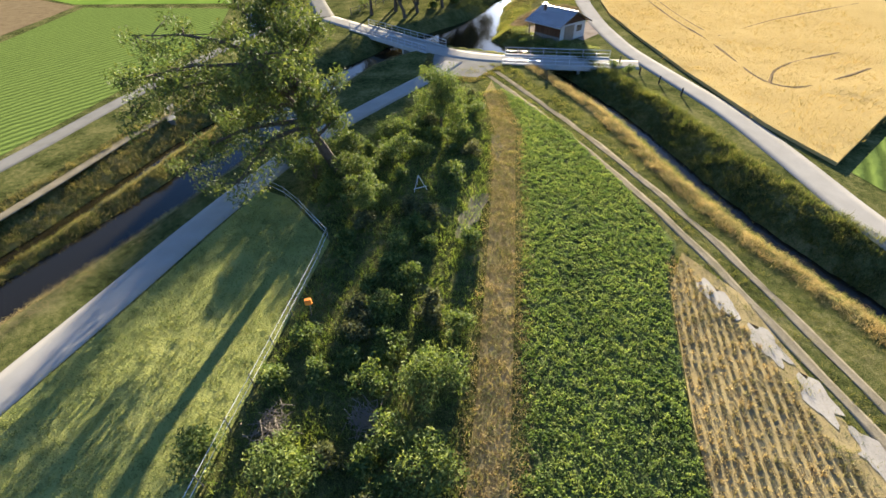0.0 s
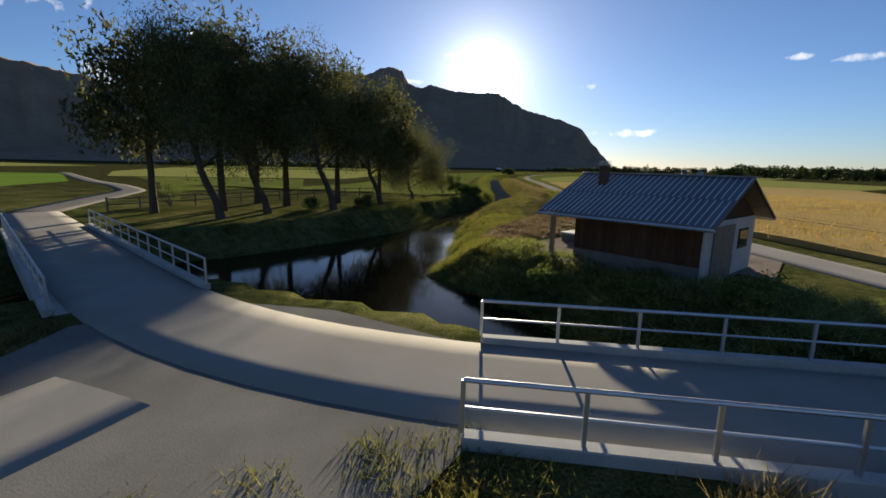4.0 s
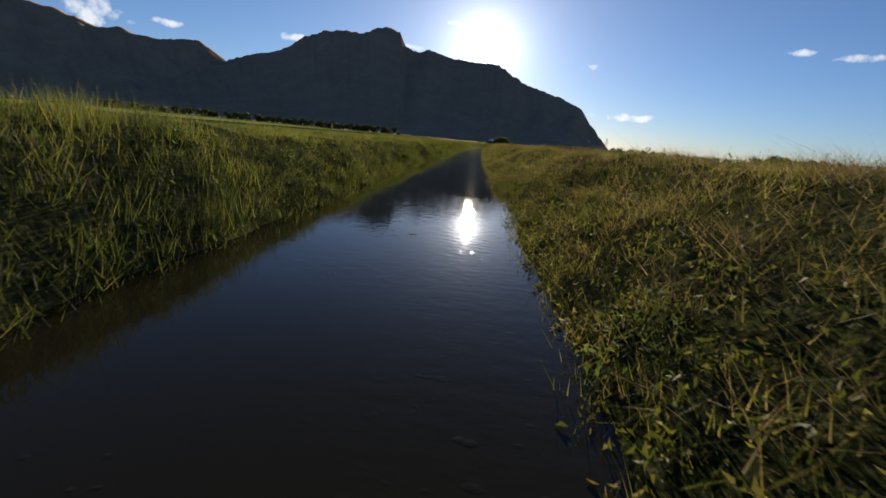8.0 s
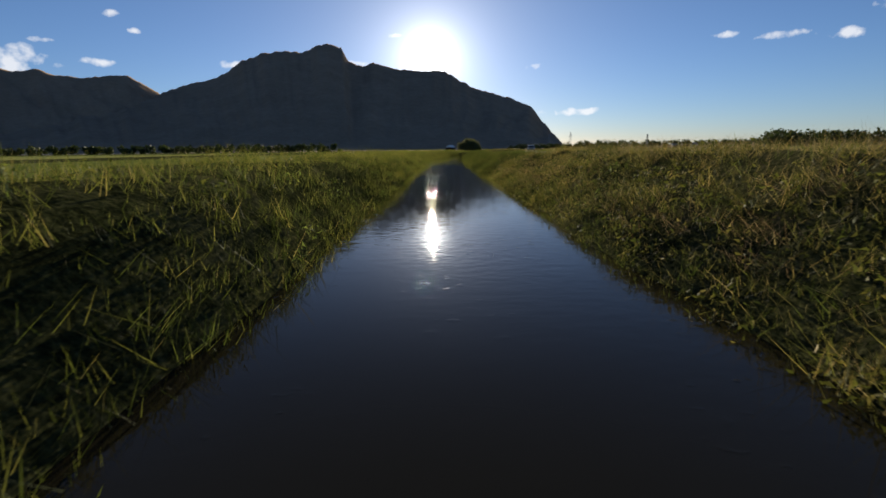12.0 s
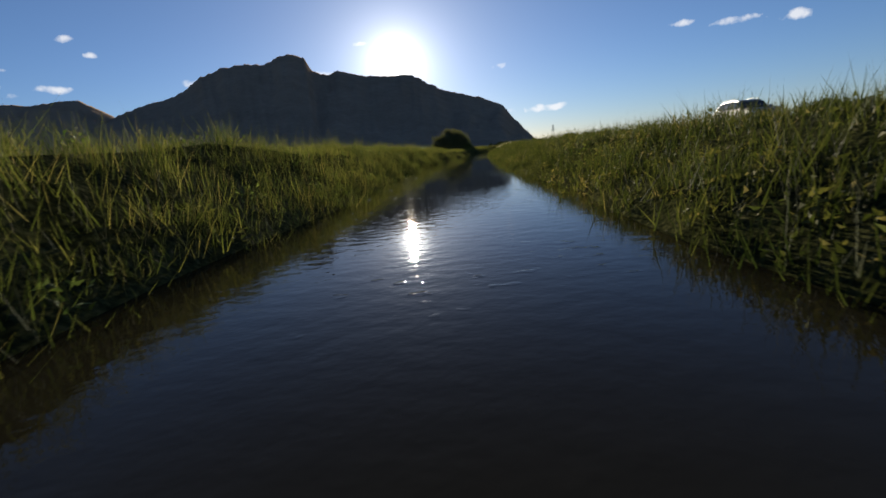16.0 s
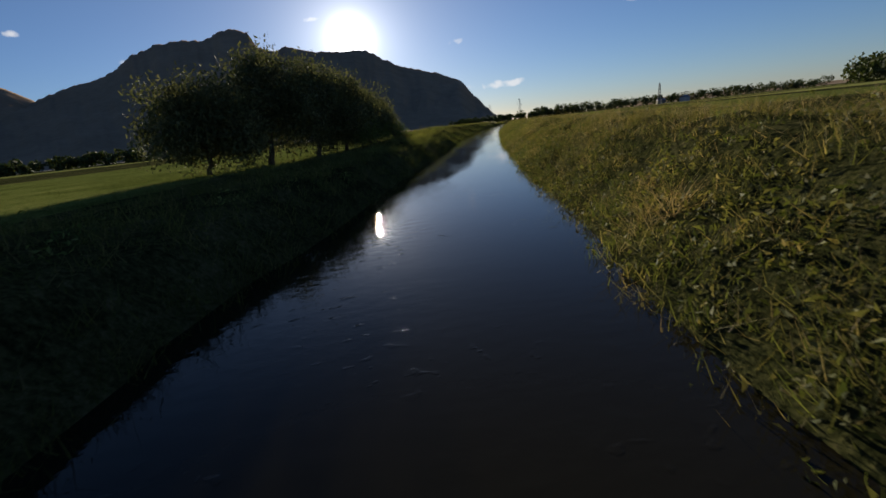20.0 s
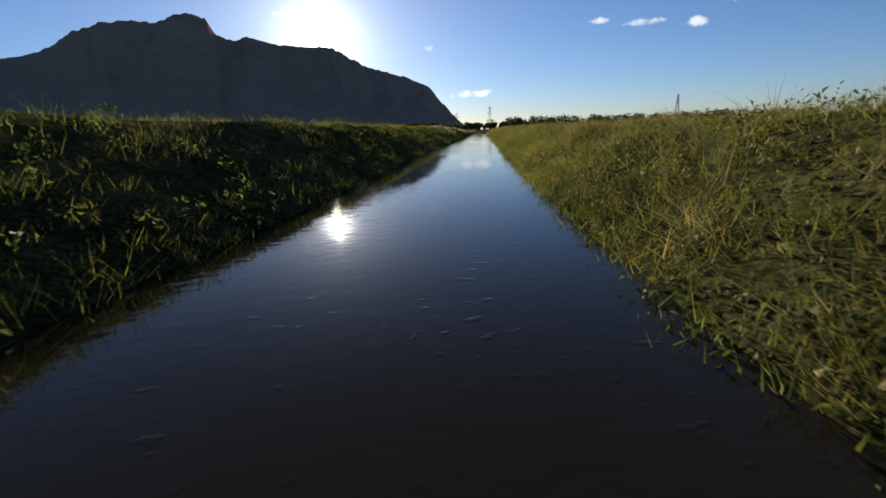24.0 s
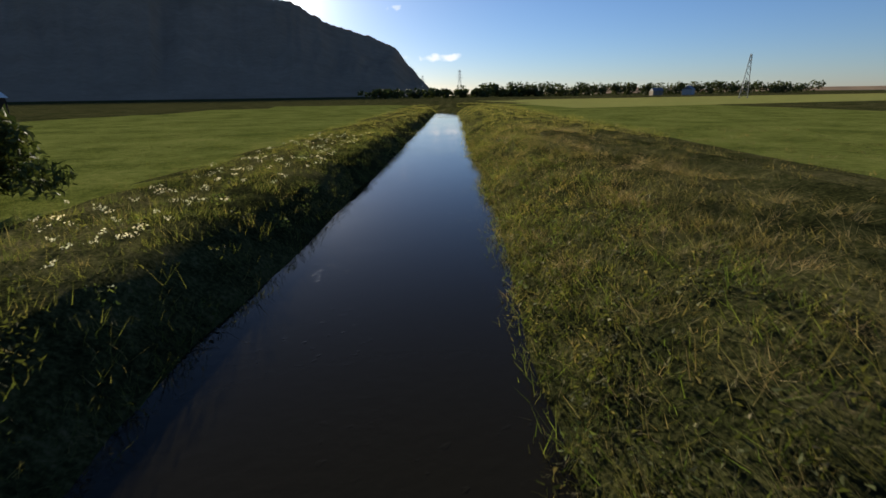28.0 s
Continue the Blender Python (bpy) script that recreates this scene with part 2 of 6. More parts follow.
M = {
    "water": water_material(),
    # second ramp of the ground: darkened so gaps between the blades look shaded
    "ground": turf("ground_grass", [(0.41, (0.012, 0.016, 0.006)), (0.47, (0.055, 0.064, 0.02)), (0.53, (0.115, 0.115, 0.038)), (0.60, (0.22, 0.18, 0.085))], [(0.42, (0.014, 0.016, 0.007)), (0.49, (0.040, 0.043, 0.016)), (0.55, (0.080, 0.078, 0.030)), (0.62, (0.14, 0.116, 0.058))]),
    "lush": turf("lush_meadow", [(0.41, (0.055, 0.072, 0.016)), (0.5, (0.125, 0.148, 0.034)), (0.6, (0.21, 0.215, 0.062))]),
    "meadow": surface("mown_meadow", (0.185, 0.205, 0.055), (0.32, 0.305, 0.10), 0.25, 12, 1.0, bump=0.9, dist=0.06, spec=0.02),
    "soil": surface("soil", (0.12, 0.085, 0.045), (0.24, 0.18, 0.10), 0.6, 14, 0.95, bump=0.6, dist=0.03, spec=0.02),
    "straw": surface("straw", (0.20, 0.15, 0.07), (0.40, 0.31, 0.15), 0.7, 18, 0.95, bump=0.7, dist=0.03, spec=0.02),
    "bare": surface("bare_earth", (0.26, 0.23, 0.19), (0.42, 0.38, 0.32), 0.5, 10, 0.95, bump=0.4),
    "wheat": surface("ripe_wheat", (0.37, 0.26, 0.098), (0.48, 0.35, 0.148), 0.08, 6, 1.0, bump=0.9, dist=0.12, spec=0.02),
    "hay": surface("cut_hay", (0.10, 0.072, 0.046), (0.23, 0.17, 0.105), 0.6, 7, 1.0, bump=1.0, dist=0.08, spec=0.02),
    "gravel": surface("gravel", (0.15, 0.142, 0.125), (0.25, 0.235, 0.205), 0.5, 30, 1.0, bump=0.4, spec=0.02),
    "track": surface("trodden_earth", (0.13, 0.11, 0.07), (0.29, 0.245, 0.175), 0.8, 14, 1.0, bump=0.6, dist=0.03, spec=0.02),
    "asphalt": surface("asphalt", (0.26, 0.24, 0.21), (0.37, 0.345, 0.305), 0.35, 60, 1.0, bump=0.3, spec=0.02),
    "concrete": surface("concrete", (0.30, 0.29, 0.27), (0.46, 0.45, 0.42), 1.5, 30, 0.85),
    "metal": surface("galvanised_steel", (0.42, 0.43, 0.44), (0.58, 0.59, 0.60), 3, 40, 0.45, 0.9, bump=0.1),
    "seam": surface("seam_strip", (0.62, 0.63, 0.65), (0.78, 0.79, 0.80), 2, 30, 0.7, 0.0, bump=0.05, spec=0.3),
    "pylon": surface("dull_zinc", (0.16, 0.17, 0.18), (0.24, 0.25, 0.26), 2, 20, 0.7, 0.0, bump=0.0),
    "roof": surface("roof_sheet", (0.13, 0.14, 0.165), (0.18, 0.195, 0.225), 1.2, 30, 0.5, 0.2, bump=0.08, per=0.12),
    "boards": surface("dark_boards", (0.045, 0.026, 0.016), (0.10, 0.055, 0.032), 2, 30, 0.75, per=0.25, stretch=(1, 1, 6)),
    "green_field": surface("young_crop", (0.10, 0.17, 0.025), (0.18, 0.26, 0.05), 0.12, 2.5, 1.0, bump=1.0, dist=0.1, stretch=(1.0, 0.15, 1), spec=0.02),
    "white": surface("white_render", (0.36, 0.35, 0.33), (0.50, 0.49, 0.46), 1.5, 20, 0.9, bump=0.15),
    "bark": surface("bark", (0.045, 0.035, 0.026), (0.13, 0.105, 0.08), 3, 22, 0.95, bump=0.8, dist=0.03, stretch=(3, 3, 0.7)),
    "wood": surface("weathered_wood", (0.16, 0.13, 0.10), (0.30, 0.25, 0.19), 3, 30, 0.85, per=0.2),
    "forest": surface("far_forest", (0.23, 0.165, 0.11), (0.35, 0.255, 0.175), 0.004, 0.03, 1.0, bump=0.15, dist=5.0, spec=0.02),
    "grass": foliage("grass_blades", GREEN, 0.52, warm=(1.0, 0.98, 0.62)),
    "dry": foliage("dry_grass_blades", DRY),
    "gold": foliage("golden_grass_blades", STRAW, 0.36, warm=(1.0, 0.96, 0.75)),
    "leaf": foliage("leaves", LEAF, 0.33),
    "willow": foliage("willow_leaves", WILLOW, 0.34, warm=(1.0, 0.96, 0.7)),
    "crop": foliage("crop_leaves", CROP, 0.42),
    "oak": foliage("oak_leaves", OAK, 0.28),
    "bright": foliage("sunlit_grass_blades", SUNLIT_GREEN, 0.5),
    "crop_ground": turf("crop_ground", [(0.42, (0.035, 0.045, 0.018)), (0.5, (0.08, 0.10, 0.034)), (0.58, (0.15, 0.16, 0.065))]),
    "weedblade": foliage("weed_blades", [(0.0, (0.085, 0.13, 0.032)), (0.5, (0.14, 0.19, 0.05)), (1.0, (0.22, 0.26, 0.08))], 0.4),
    "rows": row_field("row_crop", (0.075, 0.105, 0.026), (0.145, 0.195, 0.046), 24),
}

# ---- mesh helpers ----
rng = np.random.default_rng(7)


def mesh_of(name, verts, faces, mat, smooth=False):
    """verts: n x 3; faces: an array (k x 3 or k x 4) or a list of such arrays."""
    me = bpy.data.meshes.new(name)
    faces = [np.asarray(f, np.int32) for f in (faces if isinstance(faces, list) else [faces]) if len(f)]
    loops = np.concatenate([f.ravel() for f in faces])
    sizes = np.concatenate([np.full(len(f), f.shape[1], np.int32) for f in faces])
    me.vertices.add(len(verts))
    me.vertices.foreach_set("co", np.asarray(verts, np.float32).ravel())
    me.loops.add(len(loops))
    me.loops.foreach_set("vertex_index", loops)
    me.polygons.add(len(sizes))
    me.polygons.foreach_set("loop_start", np.concatenate([[0], np.cumsum(sizes)[:-1]]).astype(np.int32))
    me.polygons.foreach_set("use_smooth", np.full(len(sizes), smooth))
    me.materials.append(mat)
    me.update(calc_edges=True)
    me.validate()
    return me


def thing(name, x=0, y=0, z=0, rz=0, label="", category="", group="", kind=""):
    ob = new(name)
    ob.matrix_world = pose(x, y, z, 0, 0, rz)
    return tagged(ob, label, category, group, kind)


def part(name, data, mat, parent, label=""):
    """One mesh object under a thing or a part, from a bmesh, a mesh or (verts, faces)."""
    if isinstance(data, bmesh.types.BMesh):
        me = bpy.data.meshes.new(name)
        data.to_mesh(me)
        data.free()
        me.materials.append(mat)
    elif isinstance(data, tuple):
        me = mesh_of(name, *data, mat)
    else:
        me = data
    ob = new(name, me)
    ob.parent = parent
    return tagged(ob, label)


def box_bm(boxes, bevel=0.0):
    """Boxes (x0, y0, z0, x1, y1, z1) in one bmesh."""
    bm = bmesh.new()
    for x0, y0, z0, x1, y1, z1 in boxes:
        m = Matrix.Translation(((x0 + x1) / 2, (y0 + y1) / 2, (z0 + z1) / 2)) @ Matrix.Diagonal((x1 - x0, y1 - y0, z1 - z0, 1))
        bmesh.ops.create_cube(bm, size=1, matrix=m)
    if bevel:
        bmesh.ops.bevel(bm, geom=bm.edges[:], offset=bevel, segments=1, affect="EDGES")
    return bm


def tube(points, radii, sides=7):
    """A tapered tube along points; its ends are closed."""
    pts = np.asarray(points, float)
    n = len(pts)
    rad = np.broadcast_to(np.asarray(radii, float), (n,))
    tan = np.gradient(pts, axis=0)
    tan /= np.linalg.norm(tan, axis=1, keepdims=True) + 1e-9
    ref = np.where(np.abs(tan[:, 2:3]) > 0.9, [[1.0, 0, 0]], [[0, 0, 1.0]])
    u = np.cross(tan, ref)
    u /= np.linalg.norm(u, axis=1, keepdims=True) + 1e-9
    v = np.cross(tan, u)
    a = np.linspace(0, 2 * np.pi, sides, endpoint=False)
    verts = (pts[:, None] + rad[:, None, None] * (np.cos(a)[None, :, None] * u[:, None] + np.sin(a)[None, :, None] * v[:, None])).reshape(-1, 3)
    i, j = np.meshgrid(np.arange(n - 1), np.arange(sides), indexing="ij")
    k = (j + 1) % sides
    quads = np.stack([i * sides + j, i * sides + k, (i + 1) * sides + k, (i + 1) * sides + j], -1).reshape(-1, 4)
    verts = np.vstack([verts, pts[0], pts[-1]])
    b, e = n * sides, n * sides + 1
    jj = np.arange(sides)
    kk = (jj + 1) % sides
    caps = np.vstack([np.stack([np.full(sides, b), kk, jj], -1), np.stack([np.full(sides, e), (n - 1) * sides + jj, (n - 1) * sides + kk], -1)])
    return verts, [quads, caps]


def join(pieces):
    """Several (verts, faces) as one."""
    V, Q, T, n = [], [], [], 0
    for v, fs in pieces:
        for f in fs if isinstance(fs, list) else [fs]:
            f = np.asarray(f)
            (T if f.shape[1] == 3 else Q).append(f + n)
        V.append(v)
        n += len(v)
    return np.vstack(V), [np.vstack(a) for a in (Q, T) if a]


def blades(base, height, width, lean=0.35, per=7, spread=0.12, seed=1, bent=True):
    """Blades in tufts: per blades round each base point, each of a quad and a tip, or one plain spike."""
    r = np.random.default_rng(seed)
    n = len(base) * per
    b = np.repeat(base, per, 0) + np.c_[r.normal(0, spread, (n, 2)), np.zeros(n)]
    h = np.repeat(height, per) * r.uniform(0.55, 1.15, n)
    w = np.repeat(np.broadcast_to(width, (len(base),)), per) * r.uniform(0.6, 1.3, n)
    a, face = r.uniform(0, 2 * np.pi, n), r.uniform(0, 2 * np.pi, n)
    out = np.c_[np.cos(a), np.sin(a), np.zeros(n)] * (h * r.uniform(0.2, 1.6, n) * lean)[:, None]
    side = np.c_[np.cos(face), np.sin(face), np.zeros(n)] * w[:, None] / 2
    up = np.c_[np.zeros((n, 2)), h]
    mid = b + out * 0.35 + up * 0.6
    tip = b + out + up * r.uniform(0.75, 1.0, n)[:, None]
    if not bent:
        return np.stack([b - side, b + side, tip], 1).reshape(-1, 3), np.arange(n)[:, None] * 3 + [[0, 1, 2]]
    verts = np.stack([b - side, b + side, mid + side * 0.8, mid - side * 0.8, tip], 1).reshape(-1, 3)
    i = np.arange(n)[:, None] * 5
    return verts, [i + [[0, 1, 2, 3]], i + [[3, 2, 4]]]


def leaf_cloud(centres, radius, count, size, seed=1, squash=0.8, droop=0.0, small=False):
    """Single leaves (diamonds; small ones three-cornered) scattered round the given centres."""
    r = np.random.default_rng(seed)
    c = np.repeat(centres, count, 0)
    n = len(c)
    rad = np.repeat(np.broadcast_to(radius, (len(centres),)), count)
    d = r.normal(0, 1, (n, 3))
    d /= np.linalg.norm(d, axis=1, keepdims=True)
    p = c + d * (rad * r.uniform(0.15, 1.0, n) ** 0.6)[:, None] * [1, 1, squash]
    p[:, 2] -= droop * r.uniform(0, 1, n) ** 2 * rad
    a = r.normal(0, 1, (n, 3)) + [0, 0, -droop]
    a /= np.linalg.norm(a, axis=1, keepdims=True)
    s = np.cross(a, r.normal(0, 1, (n, 3)))
    s /= np.linalg.norm(s, axis=1, keepdims=True) + 1e-9
    L = size * r.uniform(0.6, 1.4, n)[:, None]
    if small:
        return np.stack([p - a * L / 2 - s * L * 0.1, p + s * L * 0.34, p + a * L * 0.6], 1).reshape(-1, 3), np.arange(n)[:, None] * 3 + [[0, 1, 2]]
    verts = np.stack([p - a * L / 2, p + s * L * 0.3, p + a * L / 2, p - s * L * 0.3], 1).reshape(-1, 3)
    return verts, np.arange(n)[:, None] * 4 + [[0, 1, 2, 3]]


# ---- the plan: channels, ground heights ----
CANAL = [(120, -1.08), (140, 2.7), (160, 2.67), (180, 2.66), (200, 2.79), (220, 3.12), (240, 3.56), (260, 4.08), (280, 4.69), (300, 5.7), (320, 7.44), (340, 9.98), (360, 13.13), (380, 16.74), (400, 20.83), (420, 25.77), (440, 31.24), (460, 37.06), (480, 43.16), (500, 49.55), (520, 56.35), (540, 63.3), (560, 70.17), (580, 77.05), (600, 83.93), (620, 90.8), (640, 97.68), (660, 104.55)]
WATER = -1.7
MAIN = np.array([(-42, -40), (-36, 5), (-32.3, 20), (-29.5, 31), (-28, 42), (-26.5, 52), (-24.8, 62), (-20.5, 70), (-15.5, 75.5), (-11.4, 79.5), (-9.6, 84.5), (-8.6, 88.5), (-6.9, 93.5), (-5.8, 98.5), (-5.5, 104), (-4.5, 109.5), (-2.2, 117), (0.0, 125.5), (1.7, 132)] + [(x, y) for y, x in CANAL if y > 135] + [(180, 880), (260, 1120)])
DITCH = np.array([(44, -30), (33, 4), (22.5, 23), (19.3, 28.5), (16.4, 36), (12, 50), (5.5, 63), (1.5, 69), (-3.5, 74), (-8, 80)])


def smooth_line(p, step):
    """A line resampled and rounded off."""
    s = np.r_[0, np.cumsum(np.hypot(*np.diff(p, axis=0).T))]
    t = np.arange(0, s[-1], step)
    q = np.c_[np.interp(t, s, p[:, 0]), np.interp(t, s, p[:, 1])]
    k = max(3, int(14 / step) | 1)
    pad = np.vstack([np.repeat(q[:1], k // 2, 0), q, np.repeat(q[-1:], k // 2, 0)])
    w = np.hanning(k + 2)[1:-1]
    w /= w.sum()
    return np.c_[np.convolve(pad[:, 0], w, "valid"), np.convolve(pad[:, 1], w, "valid")]


SIDE = np.array([(-46, -30), (-40, 5), (-36.6, 22), (-35.6, 32), (-34.8, 42), (-31, 54), (-27, 60)])
MAIN, DITCH, SIDE = smooth_line(MAIN, 2.0), smooth_line(DITCH, 2.0), smooth_line(SIDE, 2.0)


def line_distance(x, y, line):
    """Signed distance to a line (to the right of its way: above zero)."""
    best, sign = np.full(x.shape, 1e9), np.ones(x.shape)
    for (ax, ay), (bx, by) in zip(line[:-1], line[1:]):
        dx, dy = bx - ax, by - ay
        near = (x > min(ax, bx) - 40) & (x < max(ax, bx) + 40) & (y > min(ay, by) - 40) & (y < max(ay, by) + 40)
        if not near.any():
            continue
        px, py = x[near] - ax, y[near] - ay
        t = np.clip((px * dx + py * dy) / (dx * dx + dy * dy), 0, 1)
        d = np.hypot(px - t * dx, py - t * dy)
        cross = px * dy - py * dx
        b = best[near]
        closer = d < b
        s = sign[near]
        s[closer] = np.sign(cross[closer])
        b[closer] = d[closer]
        best[near], sign[near] = b, s
    return best * sign


def step01(v, a, b):
    t = np.clip((v - a) / (b - a), 0, 1)
    return t * t * (3 - 2 * t)


def wave(x, y, scale, seed):
    """Cheap smooth variation, about -1 to 1."""
    r = np.random.default_rng(seed)
    out = 0
    for k in range(5):
        a, f, p = r.uniform(0, 6.28), r.uniform(0.6, 1.7) / scale, r.uniform(0, 6.28)
        out = out + np.sin((x * np.cos(a) + y * np.sin(a)) * f * 6.28 + p)
    return out / 3.0


def half_width(y):
    return np.interp(y, [60, 70, 76, 80, 84, 88, 92, 96, 100, 104, 110, 118, 135], [2.2, 2.4, 4.5, 6.2, 5.8, 4.6, 3.2, 2.4, 2.0, 1.45, 1.85, 2.1, 2.2])


def ground_z(x, y, dm=None, dd=None):
    x, y = np.asarray(x, float), np.asarray(y, float)
    dm = line_distance(x, y, MAIN) if dm is None else dm
    dd = line_distance(x, y, DITCH) if dd is None else dd
    base = -0.85 * step01(y, 108, 165)
    base = base - 0.15 * step01(-dm, 5, 9) * step01(y, 108, 150)
    crest_r = np.interp(y, [96, 104, 114, 126, 138, 150, 200, 250, 275, 345, 375, 400, 450, 495, 515, 540, 558, 585, 605], [0, 0.35, 0.6, 0.95, 0.72, 0.64, 0.6, 0.48, 0.05, 0.02, 0.2, 0.46, 0.5, 0.3, 0.28, 0.33, 0.5, 0.36, 0.3])
    crest_l = np.interp(y, [132, 146, 240, 345, 385, 430, 455, 565, 585], [0, 0.38, 0.38, 0.3, 0.1, 0.0, 0.75, 0.75, 0.05])
    base = base + crest_r * step01(dm, 3.0, 4.5) * (1 - step01(dm, 8.5, 13)) + crest_l * step01(-dm, 2.5, 3.8) * (1 - step01(-dm, 6.0, 9.3))
    edge = half_width(y) + 0.16 * wave(x, y, 5.0, 3)
    d = np.abs(dm)
    rise = np.where((dm < 0) & (y > 108), 1.15 - 0.4 * step01(y, 255, 270) * (1 - step01(y, 350, 365)) - 0.53 * step01(y, 440, 462) * (1 - step01(y, 562, 575)), 0.62)
    z = np.where(d > edge, WATER + (d - edge) * rise, WATER - np.minimum((edge - d) * 0.5, 0.8))
    e2 = 0.75 + 0.12 * wave(x, y, 4.0, 5) + 1.6 * step01(y, 68, 75) + 3.6 * step01(y, 67.5, 71.5) * (dd < 0)
    d2 = np.abs(dd)
    z2 = np.where(d2 > e2, WATER + (d2 - e2) * 0.62, WATER - np.minimum((e2 - d2) * 0.5, 0.4))
    d3 = np.abs(line_distance(x, y, SIDE))
    z3 = np.where(d3 > 0.9, WATER + (d3 - 0.9) * 0.6, WATER - np.minimum((0.9 - d3) * 0.5, 0.3))
    low = np.minimum(np.minimum(z, z2), z3)
    bank = step01(base - low, -0.4, 0.5)
    rough = step01(y, 104, 116) * step01(d, 3.0, 4.2) * (1 - step01(d, 9, 13)) * (dm > -8.5)
    hump = 0.1 * wave(x, y, 2.6, 8) + 0.08 * wave(x, y, 1.4, 6)
    return np.minimum(base, low) + hump * rough + 0.08 * wave(x, y, 1.7, 9) * bank * (low > WATER + 0.1) * (low < base)


def shift(y):
    """How far the fine part of the ground sheet follows the canal sideways."""
    return np.interp(y, [y_ for y_, _ in [(140, 0)] + CANAL[2:]], [0] + [x_ for _, x_ in CANAL[2:]])


def build_ground():
    xs = np.r_[-4200, -2500, -1500, -900, -600, -400, -280, -200, -150, -115, -90, -75, -65, np.arange(-58, -45, 2.0), np.arange(-45, -12, 0.66), np.arange(-12, 12, 0.5), np.arange(12, 40.1, 0.66), np.arange(42, 56, 2.0), 60, 70, 85, 105, 130, 170, 230, 320, 450, 650, 1000, 1700, 2800, 4200]
    ys = np.r_[-3000, -1500, -800, -400, -200, -120, -80, -55, -40, np.arange(-30, 130, 0.8), np.arange(130, 610, 1.5), np.arange(612, 660, 4), 680, 720, 780, 860, 960, 1100, 1300, 1600, 2000, 2600, 3400, 4400]
    X, Y = np.meshgrid(xs, ys)
    X = X + shift(Y)
    Z = ground_z(X, Y)
    V = np.c_[X.ravel(), Y.ravel(), Z.ravel()]
    nx, ny = len(xs), len(ys)
    i, j = np.meshgrid(np.arange(ny - 1), np.arange(nx - 1), indexing="ij")
    a = (i * nx + j).ravel()
    ob = new("ground", mesh_of("ground", V, np.stack([a, a + 1, a + nx + 1, a + nx], -1), M["ground"], True))
    tagged(ob, "grassy valley floor with canal banks", "ground", kind="structure")
    return xs, ys, Z


SHEET = build_ground()


def sheet_z(x, y):
    """Height of the ground sheet itself, between its rows and columns."""
    gx, gy, gz = SHEET
    u = x - shift(y)
    i = np.clip(np.searchsorted(gy, y) - 1, 0, len(gy) - 2)
    j = np.clip(np.searchsorted(gx, u) - 1, 0, len(gx) - 2)
    a, b = (y - gy[i]) / (gy[i + 1] - gy[i]), (u - gx[j]) / (gx[j + 1] - gx[j])
    return (gz[i, j] * (1 - b) + gz[i, j + 1] * b) * (1 - a) + (gz[i + 1, j] * (1 - b) + gz[i + 1, j + 1] * b) * a


# the water is one still sheet under the banks
wv = np.array([(-400, -400, WATER), (600, -400, WATER), (600, 1200, WATER), (-400, 1200, WATER)], float)
tagged(new("water", mesh_of("water", wv, np.array([[0, 1, 2, 3]]), M["water"])), "still dark canal water mirroring the sky", "water", kind="structure")


def ribbon(name, line, width, mat, label, category, lift=0.04, thick=0.03, kind="structure", level=None, wobble=0.0, crown=0.03):
    """A strip of road along a line, with a little thickness."""
    p = smooth_line(np.array(line, float), 1.5)
    t = np.gradient(p, axis=0)
    t /= np.linalg.norm(t, axis=1, keepdims=True)
    nrm = np.c_[t[:, 1], -t[:, 0]]
    rows = []
    for k, s in enumerate(np.linspace(-1, 1, 5)):
        q = p + nrm * (s * width / 2 * (1 + (wobble * wave(p[:, 0], p[:, 1] + 50 * k, 6.0, 4) if wobble else 0)))[:, None] if wobble else p + nrm * (s * width / 2)
        z = ground_base(q[:, 1]) + lift + crown * (1 - s * s) if level is None else np.full(len(q), level) + 0.02 * (1 - s * s)
        rows.append(np.c_[q, z])
    n = len(p)
    low0, low1 = rows[0] - [0, 0, thick + lift], rows[-1] - [0, 0, thick + lift]
    rows = [low0] + rows + [low1]
    V = np.vstack(rows)
    F = [np.stack([np.arange(n - 1) + k * n, np.arange(n - 1) + 1 + k * n, np.arange(n - 1) + 1 + (k + 1) * n, np.arange(n - 1) + (k + 1) * n], -1) for k in range(len(rows) - 1)]
    return tagged(new(name, mesh_of(name, V, np.vstack(F)[:, ::-1], mat, True)), label, category, kind=kind)


def ground_base(y):
    return -0.85 * step01(np.asarray(y, float), 108, 165)


def patch(name, outline, mat, label, category, lift=0.03, height=0.0, step=2.0):
    """A level piece of field inside an outline, as a grid cut to it; with height it gets sides."""
    bm = bmesh.new()
    vs = [bm.verts.new((x, y, 0)) for x, y in outline]
    f = bm.faces.new(vs)
    bmesh.ops.triangulate(bm, faces=[f])
    if height:
        bmesh.ops.subdivide_edges(bm, edges=bm.edges[:], cuts=6, use_grid_fill=True)
        res_ = bmesh.ops.extrude_face_region(bm, geom=bm.faces[:])
        for v in res_["geom"]:
            if isinstance(v, bmesh.types.BMVert):
                v.co.z += height
    else:
        bmesh.ops.subdivide_edges(bm, edges=bm.edges[:], cuts=4, use_grid_fill=True)
    for v in bm.verts:
        v.co.z += float(ground_base(v.co.y)) + lift + (0.05 * float(wave(v.co.x, v.co.y, 9, 2)) if height and v.co.z > 0.1 else 0)
    bmesh.ops.recalc_face_normals(bm, faces=bm.faces[:])
    me = bpy.data.meshes.new(name)
    bm.to_mesh(me)
    bm.free()
    me.materials.append(mat)
    return tagged(new(name, me), label, category, kind="structure")


